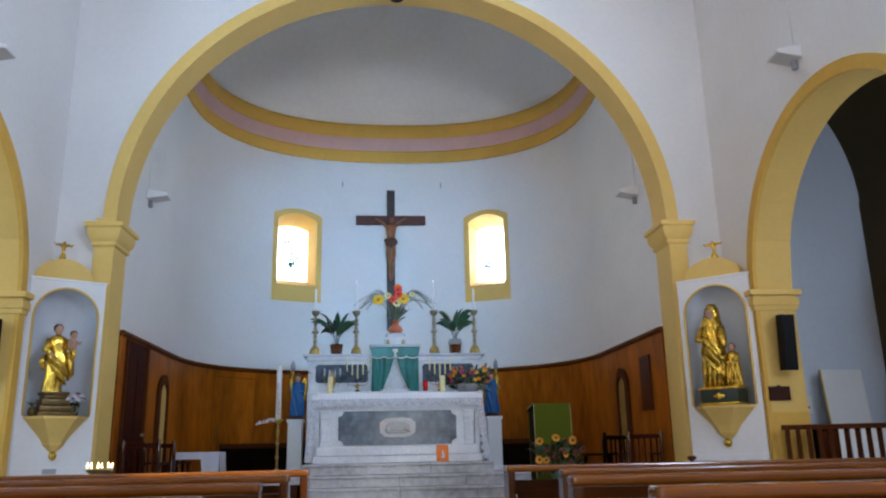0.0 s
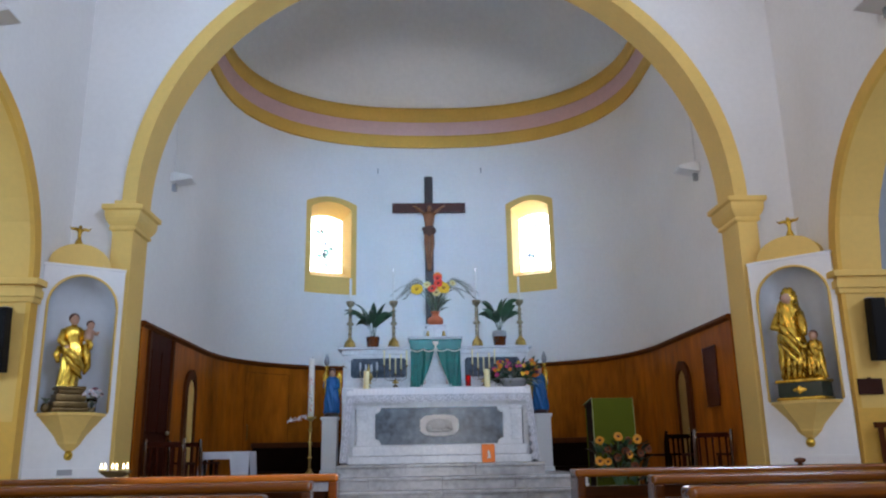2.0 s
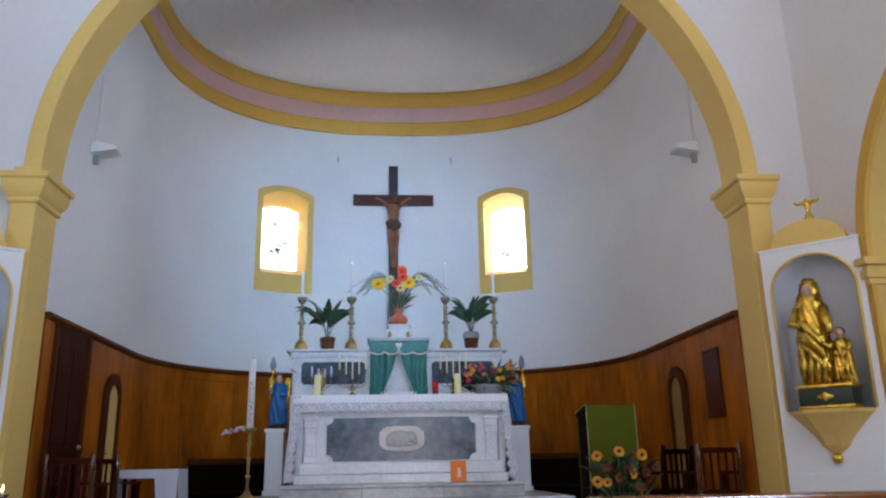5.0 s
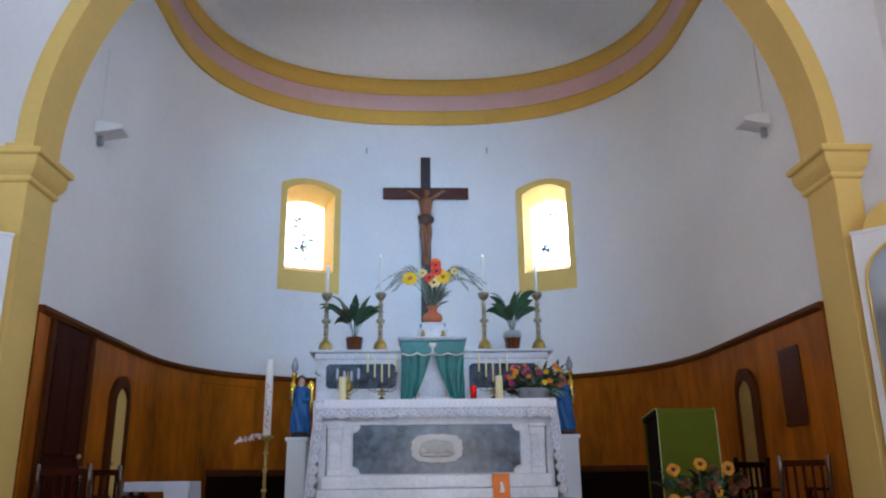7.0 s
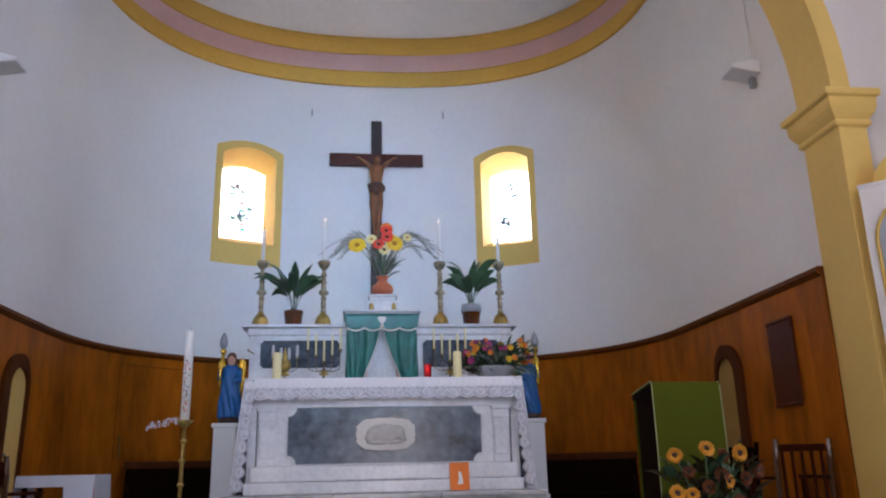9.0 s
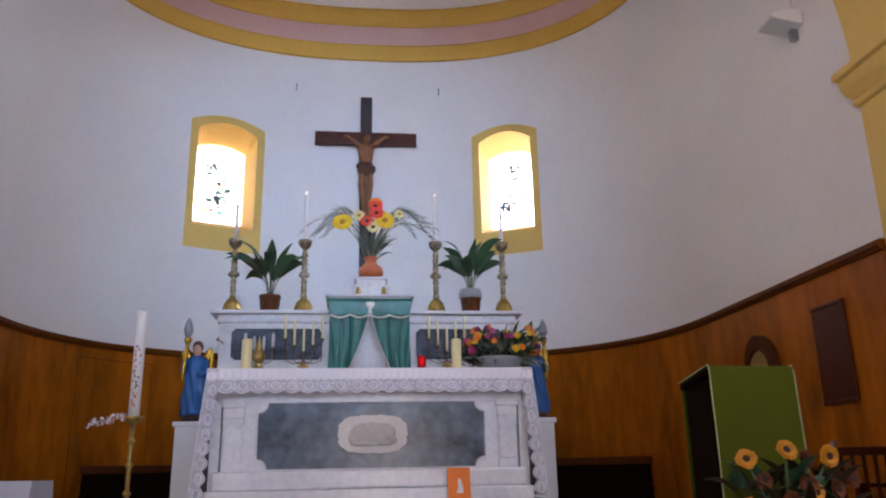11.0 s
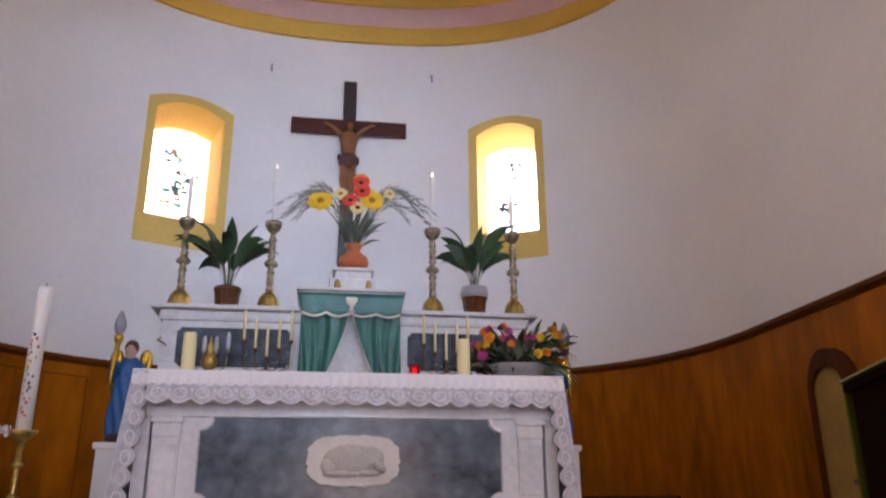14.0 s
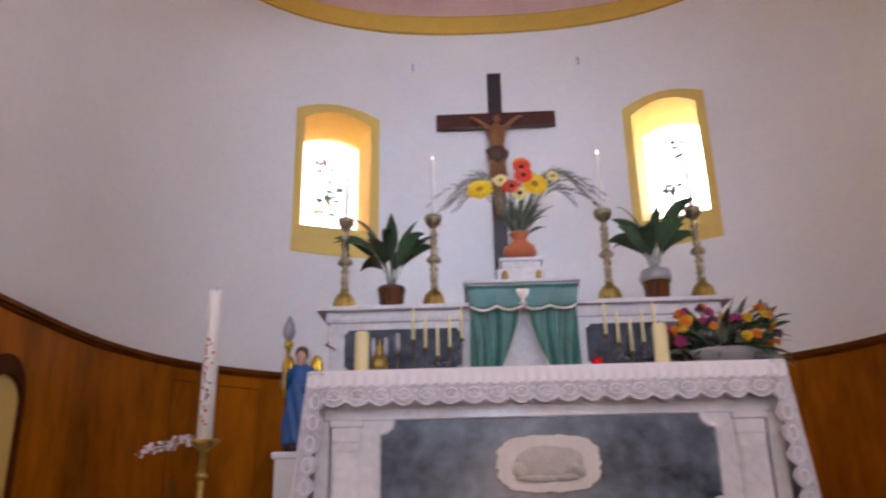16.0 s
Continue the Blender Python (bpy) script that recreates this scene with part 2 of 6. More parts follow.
CLEAR = material("clear_glass", (0.95, 0.95, 0.95), 0.05, vary=0.0, bump=0, transmission=1.0)
FROST = material("frosted_lamp_glass", (0.55, 0.56, 0.60), 0.3, vary=0.1, bump=0.05, transmission=0.3)
LAMP_GREY = material("grey_lamp_glass", (0.26, 0.27, 0.31), 0.25, vary=0.3, big=14, fine=40, bump=0.2)
RED_GLASS = material("ruby_glass", (0.65, 0.02, 0.02), 0.12, vary=0.1, bump=0, transmission=0.5)
FLAME = glow("candle_flame", (1.0, 0.72, 0.35), 14)
VOTIVE = glow("ruby_lamp_flame", (1.0, 0.10, 0.06), 5)
DAYLIGHT = glow("bright_overcast_backdrop", (1.0, 1.0, 1.0), 4)


def stained(name, colour):
    m = material(name, colour, 0.35, vary=0.06, big=6, fine=40, bump=0.05, transmission=1.0)
    return m


GLASS = (("white", (0.97, 0.97, 0.96)), ("teal", (0.012, 0.070, 0.055)), ("blue", (0.020, 0.035, 0.070)), ("rose", (0.090, 0.022, 0.020)), ("pale_green", (0.045, 0.115, 0.095)), ("amber", (0.13, 0.065, 0.015)))
PANES = [stained(name + "_window_glass", tuple(min(0.97, 1.25 * v) for v in colour)) for name, colour in GLASS]
DEEP_PANES = [stained("deep_" + name + "_window_glass", tuple(0.14 * v for v in colour)) for name, colour in GLASS]


# ---- mesh tools ----
def part(name, bm, mat, parent=None, label="", smooth=False):
    me = bpy.data.meshes.new(name)
    bm.normal_update()
    bm.to_mesh(me)
    bm.free()
    for one in (mat if isinstance(mat, (list, tuple)) else [mat]):
        me.materials.append(one)
    if smooth:
        me.shade_smooth()
    ob = new(name, me)
    if parent is not None:
        ob.parent = parent
    if label:
        ob["label"] = label
    return ob


def thing(name, label, category, at=(0, 0, 0), rz=0, group="", kind=""):
    e = new(name)
    e.empty_display_size = 0.1
    e.matrix_basis = pose(*at, 0, 0, rz)
    return tagged(e, label, category, group, kind)


def B():
    return bmesh.new()


def box(bm, x0, x1, y0, y1, z0, z1, bevel=0.0, mi=0, segs=2):
    before = set(bm.faces)
    r = bmesh.ops.create_cube(bm, size=1)
    vs = r["verts"]
    for v in vs:
        v.co = Vector((x0 + (v.co.x + 0.5) * (x1 - x0), y0 + (v.co.y + 0.5) * (y1 - y0), z0 + (v.co.z + 0.5) * (z1 - z0)))
    if bevel:
        es = list({e for v in vs for e in v.link_edges})
        bmesh.ops.bevel(bm, geom=es, offset=bevel, segments=segs, affect="EDGES", profile=0.6)
    for f in set(bm.faces) - before:
        f.material_index = mi
    return bm


def lathe(bm, prof, segs=20, at=(0, 0, 0), fold=None, mi=0, sx=1.0, sy=1.0):
    """A turned shape from (radius, height) pairs; fold(a, k) scales the radius at an angle and height share."""
    rings = []
    n = len(prof)
    for k, (r, z) in enumerate(prof):
        ring = []
        for i in range(segs):
            a = 2 * math.pi * i / segs
            q = r * (fold(a, k / max(1, n - 1)) if fold else 1)
            ring.append(bm.verts.new((at[0] + q * math.cos(a) * sx, at[1] + q * math.sin(a) * sy, at[2] + z)))
        rings.append(ring)
    for lo, hi in zip(rings, rings[1:]):
        for i in range(segs):
            f = bm.faces.new((lo[i], lo[(i + 1) % segs], hi[(i + 1) % segs], hi[i]))
            f.material_index = mi
    for ring, flip in ((rings[0], True), (rings[-1], False)):
        f = bm.faces.new(ring[::-1] if flip else ring)
        f.material_index = mi
    return bm


def ball(bm, c, rx, ry=None, rz=None, mi=0, u=12, v=8, turn=None):
    ry, rz = ry or rx, rz or rx
    before = set(bm.faces)
    vs = bmesh.ops.create_uvsphere(bm, u_segments=u, v_segments=v, radius=1)["verts"]
    for w in vs:
        p = Vector((w.co.x * rx, w.co.y * ry, w.co.z * rz))
        w.co = Vector(c) + (turn @ p if turn else p)
    for f in set(bm.faces) - before:
        f.material_index = mi
    return bm


def tube(bm, pts, radii, segs=8, mi=0):
    pts = [Vector(p) for p in pts]
    if not hasattr(radii, "__len__"):
        radii = [radii] * len(pts)
    rings = []
    for i, p in enumerate(pts):
        d = (pts[min(i + 1, len(pts) - 1)] - pts[max(i - 1, 0)]).normalized()
        side = d.orthogonal().normalized() if i == 0 else (side - d * side.dot(d)).normalized()
        up = d.cross(side)
        rings.append([bm.verts.new(p + (side * math.cos(2 * math.pi * k / segs) + up * math.sin(2 * math.pi * k / segs)) * radii[i]) for k in range(segs)])
    for a, b in zip(rings, rings[1:]):
        for k in range(segs):
            f = bm.faces.new((a[k], a[(k + 1) % segs], b[(k + 1) % segs], b[k]))
            f.material_index = mi
    bm.faces.new(rings[0][::-1]).material_index = mi
    bm.faces.new(rings[-1]).material_index = mi
    return bm


def prism(bm, outline, to3, depth_vec, mi=0):
    """A closed outline of (u, v) pairs, set in space by to3 and pushed along depth_vec."""
    d = Vector(depth_vec)
    a = [bm.verts.new(Vector(to3(u, v))) for u, v in outline]
    b = [bm.verts.new(w.co + d) for w in a]
    n = len(a)
    bm.faces.new(a).material_index = mi
    bm.faces.new(b[::-1]).material_index = mi
    for i in range(n):
        bm.faces.new((a[i], b[i], b[(i + 1) % n], a[(i + 1) % n])).material_index = mi
    return bm


def grid_sheet(bm, fn, nu, nv, mi=0):
    vs = [[bm.verts.new(fn(i / nu, j / nv)) for j in range(nv + 1)] for i in range(nu + 1)]
    for i in range(nu):
        for j in range(nv):
            f = bm.faces.new((vs[i][j], vs[i + 1][j], vs[i + 1][j + 1], vs[i][j + 1]))
            f.material_index = mi
    return bm


def solidify(ob, t):
    m = ob.modifiers.new("thickness", "SOLIDIFY")
    m.thickness, m.offset = t, 0
    return ob


def holed_wall(P, s0, s1, z0, z1, holes, step):
    """A wall with two skins and openings. P(s, z, k): the inner (k 0) or outer (k 1) skin. A hole: centre, half widths, sills, tops(u)."""
    wall, reveal = B(), B()
    marks = [("s", s) for s in np.linspace(s0, s1, max(2, int(round((s1 - s0) / step)) + 1))]
    for h in holes:
        w = max(h["hw"])
        marks = [m for m in marks if m[0] != "s" or abs(m[1] - h["c"]) > w + 0.01]
        marks += [("h", h, u) for u in np.linspace(-1, 1, h.get("n", 14) + 1)]

    def at(m, k):
        return m[1] if m[0] == "s" else m[1]["c"] + m[2] * m[1]["hw"][k]

    marks.sort(key=lambda m: at(m, 0))

    def quad(bm, *ps):
        bm.faces.new([bm.verts.new(p) for p in ps])

    for a, b in zip(marks, marks[1:]):
        inside = a[0] == "h" and b[0] == "h" and a[1] is b[1]
        for k in (0, 1):
            sa, sb = at(a, k), at(b, k)
            if inside:
                h = a[1]
                if h["sill"][k] > z0:
                    quad(wall, P(sa, z0, k), P(sb, z0, k), P(sb, h["sill"][k], k), P(sa, h["sill"][k], k))
                ta, tb = h["top"][k](a[2]), h["top"][k](b[2])
                quad(wall, P(sa, ta, k), P(sb, tb, k), P(sb, z1, k), P(sa, z1, k))
            else:
                quad(wall, P(sa, z0, k), P(sb, z0, k), P(sb, z1, k), P(sa, z1, k))
        if inside:
            h = a[1]
            if h["sill"][0] > z0:
                quad(reveal, P(at(a, 0), h["sill"][0], 0), P(at(b, 0), h["sill"][0], 0), P(at(b, 1), h["sill"][1], 1), P(at(a, 1), h["sill"][1], 1))
            quad(reveal, P(at(a, 0), h["top"][0](a[2]), 0), P(at(b, 0), h["top"][0](b[2]), 0), P(at(b, 1), h["top"][1](b[2]), 1), P(at(a, 1), h["top"][1](a[2]), 1))
    for h in holes:
        for u in (-1, 1):
            s_in, s_out = h["c"] + u * h["hw"][0], h["c"] + u * h["hw"][1]
            quad(reveal, P(s_in, h["sill"][0], 0), P(s_in, h["top"][0](u), 0), P(s_out, h["top"][1](u), 1), P(s_out, h["sill"][1], 1))
    for s in (s0, s1):
        quad(wall, P(s, z0, 0), P(s, z1, 0), P(s, z1, 1), P(s, z0, 1))
    bmesh.ops.remove_doubles(wall, verts=wall.verts, dist=0.0005)
    return wall, reveal


# ---- the plan ----
HALF, EDGE, BACK = 3.74, 10.65, 13.4     # chancel half width, where it starts, where it begins to curve
CHANCEL, PREDELLA = 0.45, 1.05           # floor heights above the nave


def apse_path():
    pts = [(HALF, y) for y in np.arange(EDGE, BACK, 0.02)]
    for a in np.linspace(0, math.pi, 900):
        c, s = math.cos(a), math.sin(a)
        pts.append((HALF * math.copysign(abs(c) ** (2 / 2.4), c), BACK + 3.2 * abs(s) ** (2 / 2.4)))
    pts += [(-HALF, y) for y in np.arange(BACK - 0.02, EDGE - 0.001, -0.02)]
    return np.array(pts)


PATH = apse_path()
ARC = np.concatenate([[0], np.cumsum(np.hypot(*np.diff(PATH, axis=0).T))])
LENGTH = float(ARC[-1])


def along(s, inward=0.0):
    """A point of the chancel wall's line at arc length s, moved inward, and the inward normal."""
    p = Vector((float(np.interp(s, ARC, PATH[:, 0])), float(np.interp(s, ARC, PATH[:, 1]))))
    q = Vector((float(np.interp(s + 0.08, ARC, PATH[:, 0])), float(np.interp(s + 0.08, ARC, PATH[:, 1]))))
    o = Vector((float(np.interp(s - 0.08, ARC, PATH[:, 0])), float(np.interp(s - 0.08, ARC, PATH[:, 1]))))
    d = (q - o).normalized()
    n = Vector((-d.y, d.x))
    return p + n * inward, n


def s_at_x(x):
    i = int(np.argmin(np.where(PATH[:, 1] > BACK, np.abs(PATH[:, 0] - x), 99)))
    return float(ARC[i])


def sweep(bm, prof, s0=0.0, s1=None, step=0.12, closed=True):
    """Runs a profile of (inward, z) pairs along the chancel wall."""
    s1 = LENGTH if s1 is None else s1
    rings = []
    for s in np.linspace(s0, s1, max(2, int((s1 - s0) / step))):
        ring = []
        for inw, z in prof:
            p, _ = along(float(s), inw)
            ring.append(bm.verts.new((p.x, p.y, z)))
        rings.append(ring)
    n = len(prof)
    for a, b in zip(rings, rings[1:]):
        for k in range(n if closed else n - 1):
            bm.faces.new((a[k], a[(k + 1) % n], b[(k + 1) % n], b[k]))
    if closed:
        bm.faces.new(rings[0][::-1])
        bm.faces.new(rings[-1])
    return bm


# ---- floors ----
def slab(name, x0, x1, y0, y1, z0, z1, mat, label, bevel=0.0, category="floor"):
    ob = part(name, box(B(), x0, x1, y0, y1, z0, z1, bevel), mat)
    return tagged(ob, label, category, kind="structure")


slab("floor", -9.5, 9.5, -8.4, 18, -0.2, 0.0, FLOOR, "tiled church floor, made pale to bounce light up")
slab("floor_chancel", -4.45, 4.45, 8.35, 17.5, 0.004, CHANCEL, MARBLE_WORN, "raised grey marble chancel floor", 0.012)
slab("chancel_step_1", -4.4, 4.4, 8.05, 8.348, 0.002, 0.30, MARBLE_WORN, "worn grey marble chancel step", 0.012, "step")
slab("chancel_step_2", -4.4, 4.4, 7.75, 8.048, 0.002, 0.15, MARBLE_WORN, "worn grey marble chancel step", 0.012, "step")
steps = thing("altar_steps", "broad worn grey marble steps below the altar", "steps", kind="structure")
for hw, yf, zt, zb in ((2.2, 10.30, 0.60, CHANCEL), (2.02, 10.62, 0.75, 0.60), (1.82, 10.94, 0.90, 0.75), (1.34, 11.26, PREDELLA, 0.90)):
    n = 4 if hw > 1.5 else 3
    for i in range(n):
        xa, xb = -hw + 2 * hw * i / n, -hw + 2 * hw * (i + 1) / n
        part("step_slab", box(B(), xa + 0.002, xb - 0.002, yf, 14.2, zb + 0.002, zt - 0.04), MARBLE_WORN, steps)
        part("tread", box(B(), xa + 0.0015, xb - 0.0015, yf - 0.03, 14.2, zt - 0.038, zt, 0.010), MARBLE_WORN, steps)

# ---- end wall with its great arch ----
SPRING, RISE = 4.25, 3.60


def flat_top(z):
    return lambda u: z


def end_P(s, z, k):
    return (s, 10.21 if k == 0 else 10.648, z)


arch_top = lambda u: SPRING + (RISE + 0.04) * math.sqrt(max(0, 1 - u * u))
wall, rev = holed_wall(end_P, -4.75, 4.75, 0, 12.3, [{"c": 0, "hw": (HALF + 0.02, HALF + 0.02), "sill": (0, 0), "top": (arch_top, arch_top), "n": 60}], 2)
end_wall = tagged(part("wall_north", wall, PLASTER), "white plastered end wall with a wide arch", "wall", kind="structure")
part("soffit", rev, YELLOW, end_wall)


def ring_arch(bm, a0, b0, a1, b1, y0, y1, n=64):
    inner = [(a0 * math.cos(t), SPRING + b0 * math.sin(t)) for t in np.linspace(0, math.pi, n)]
    outer = [(a1 * math.cos(t), SPRING + b1 * math.sin(t)) for t in np.linspace(0, math.pi, n)]
    V = lambda p, y: bm.verts.new((p[0], y, p[1]))
    rows = [(V(i, y0), V(o, y0), V(o, y1), V(i, y1)) for i, o in zip(inner, outer)]
    for a, b in zip(rows, rows[1:]):
        for k in range(4):
            bm.faces.new((a[k], a[(k + 1) % 4], b[(k + 1) % 4], b[k]))
    return bm


tagged(part("trim_arch", ring_arch(B(), HALF - 0.014, RISE, HALF + 0.16, RISE + 0.175, 10.14, 10.665), YELLOW_LIGHT), "ochre painted moulding round the wide chancel arch", "arch moulding", kind="structure")
for side in (-1, 1):
    low = 0.0 if side > 0 else -0.06
    pil = thing("arch_pilaster", "ochre painted pilaster carrying the chancel arch", "pilaster", (side * 3.857, 10.40, 0), kind="structure")
    part("shaft", box(B(), -0.127, 0.127, -0.26, 0.262, 3.36 if low else 0, 3.95 + low, 0.008), YELLOW_LIGHT, pil)
    if low:
        part("lower_shaft", box(B(), 0.062, 0.127, -0.26, 0.262, 0, 3.361, 0.008), YELLOW_LIGHT, pil)
    cap = B()
    rings = []
    for d, z in ((0.0, 3.92), (0.028, 3.935), (0.034, 3.955), (0.028, 3.975), (0.022, 3.985), (0.035, 4.0), (0.06, 4.035), (0.078, 4.08), (0.084, 4.12), (0.084, 4.17), (0.112, 4.182), (0.118, 4.19), (0.118, 4.238), (0.112, 4.245)):
        rings.append([cap.verts.new((x, y, z + low)) for x, y in ((-0.127 - d, -0.26 - d * 0.75), (0.127 + d, -0.26 - d * 0.75), (0.127 + d, 0.262 + d), (-0.127 - d, 0.262 + d))])
    for a, b in zip(rings, rings[1:]):
        for k in range(4):
            cap.faces.new((a[k], a[(k + 1) % 4], b[(k + 1) % 4], b[k]))
    cap.faces.new(rings[-1])
    cap.faces.new(rings[0][::-1])
    part("capital", cap, YELLOW_LIGHT, pil)
    if low:
        part("impost_block", box(B(), -0.13, 0.13, -0.262, 0.264, 4.18, 4.255, 0.006), YELLOW_LIGHT, pil)
hook = tagged(part("ceiling_hook", lathe(B(), [(0.10, 0), (0.10, 0.012), (0.035, 0.02), (0.03, 0.06)], 14, (-0.02, 10.42, 7.80)), BLACK), "small dark fitting under the arch crown", "hook")

# ---- nave walls with side arches ----
for side in (-1, 1):
    deep_x = 4.98 if side > 0 else 5.15

    def nave_P(s, z, k, side=side, deep_x=deep_x):
        return (side * (4.5 if k == 0 else deep_x), s, z)
    side_top = lambda u: 3.1 + 1.88 * math.sqrt(max(0, 1 - u * u))
    # The upper opening is an unseen window, added to let light in.
    wall, rev = holed_wall(nave_P, -8, 10.298, 0, 9.8, [
        {"c": 7.45, "hw": (1.9, 1.9), "sill": (0, 0), "top": (side_top, side_top), "n": 36},
        {"c": 1.5 if side > 0 else 3.0, "hw": (0.6, 0.6), "sill": (5.9, 5.9), "top": (flat_top(7.9), flat_top(7.9)), "n": 2}], 2)
    w = tagged(part("wall_east" if side > 0 else "wall_west", wall, PLASTER), "white plastered nave wall with a rounded side arch", "wall", kind="structure")
    part("soffit", rev, YELLOW_LIGHT, w)
    bm = B()
    rows = []
    for t in np.linspace(0, math.pi, 40):
        rows.append([bm.verts.new((side * x, 7.45 + r * math.cos(t), 3.1 + r * math.sin(t))) for x, r in ((4.46, 1.87), (4.46, 2.02), (4.51, 2.02), (4.51, 1.87))])
    for a, b in zip(rows, rows[1:]):
        for k in range(4):
            bm.faces.new((a[k], a[(k + 1) % 4], b[(k + 1) % 4], b[k]))
    for ya, yb in ((9.34, 9.50), (5.40, 5.56)):
        box(bm, min(side * 4.46, side * 4.51), max(side * 4.46, side * 4.51), ya, yb, 0, 3.1)
    tagged(part("trim_side_arch", bm, YELLOW), "ochre painted edge of a side arch", "arch moulding", kind="structure")
    imp = B()
    for d, za, zb in ((0.03, 2.84, 2.90), (0.05, 2.90, 2.99), (0.03, 2.99, 3.03), (0.08, 3.03, 3.10)):
        xa, xb = sorted((side * (4.46 - d), side * (deep_x + d)))
        box(imp, xa, xb, 9.35 - d, 9.51, za, zb, 0.008)
    tagged(part("trim_impost", imp, YELLOW_LIGHT), "ochre moulded impost of a side arch", "moulding", kind="structure")
    dado = box(B(), *sorted((side * 4.455, side * (deep_x + 0.002))), 9.335, 9.36, 0, 1.58, 0.004)
    tagged(part("trim_dado", dado, YELLOW), "ochre painted dado on an arch jamb", "moulding", kind="structure")
    # side chapel
    xs = sorted((side * (deep_x + 0.001), side * 7.4))
    tagged(part("wall_chapel_end", box(B(), xs[0], xs[1], 10.296 if side > 0 else 10.3, 10.5, 0, 7), BLUE_WALL), "pale blue plastered end wall of a side chapel", "wall", kind="structure")
    tagged(part("wall_chapel_side", box(B(), *sorted((side * 6.7, side * 6.95)), 5.0, 10.294, 0, 4.6), YELLOW if side < 0 else SHADED_BROWN), "chapel side wall, the right one coloured dark for shade", "wall", kind="structure")
    tagged(part("wall_chapel_near", box(B(), xs[0], xs[1], 4.8, 5.0, 0, 7), BLUE_WALL), "pale blue plastered near wall of a side chapel", "wall", kind="structure")
    v = B()
    n = 20
    x_mid, x_half, rise = (5.0, 1.72, 2.2) if side > 0 else (5.93, 0.78, 1.75)
    rows = [[v.verts.new((side * (x_mid + x_half * math.cos(t) * q), y, 4.58 + rise * math.sin(t) * q)) for y, q in ((5.0, 1), (10.294, 1), (10.294, 1.1), (5.0, 1.1))] for t in np.linspace(0, math.pi / (2 if side > 0 else 1), n)]
    for a, b in zip(rows, rows[1:]):
        for k in range(4):
            v.faces.new((a[k], a[(k + 1) % 4], b[(k + 1) % 4], b[k]))
    tagged(part("ceiling_chapel", v, VAULT if side < 0 else SHADED_BROWN), "plastered chapel barrel vault, the right one coloured dark for shade", "ceiling", kind="structure")

back, rev = holed_wall(lambda s, z, k: (s, -8.0 if k == 0 else -8.4, z), -5.15, 5.15, 0, 9.8, [
    {"c": 1.0, "hw": (1.15, 1.15), "sill": (0, 0), "top": (flat_top(3.4), flat_top(3.4)), "n": 2}], 1)
bw = tagged(part("wall_south", back, PLASTER), "white plastered entrance wall with a wide doorway", "wall", kind="structure")
part("soffit", rev, PLASTER, bw)
tagged(part("ceiling", box(B(), -5.15, 5.15, -8.4, 10.29, 9.6, 9.8), VAULT), "plain white plastered nave ceiling", "ceiling", kind="structure")

# ---- apse wall, windows, cornice, half dome ----
WIN = [s_at_x(2.07), s_at_x(-2.005)]


def apse_P(s, z, k):
    p, n = along(s, 0 if k == 0 else -0.5)
    return (p.x, p.y, z)


HALF_IN, HALF_OUT, SILL_IN, SILL_OUT = (0.395, 0.425), (0.305, 0.325), 4.64, 4.84
top_in = lambda u: 6.07 + 0.15 * (1 - u * u)
top_out = lambda u: 5.96 + 0.09 * (1 - u * u)
wall, rev = holed_wall(apse_P, 0, LENGTH, 0, 8.46, [{"c": c, "hw": (i_, o_), "sill": (SILL_IN, SILL_OUT), "top": (top_in, top_out), "n": 14} for c, i_, o_ in zip(WIN, HALF_IN, HALF_OUT)], 0.09)
tagged(part("wall_apse", wall, PLASTER), "white plastered curved apse wall with two windows", "wall", kind="structure")
rev.free()

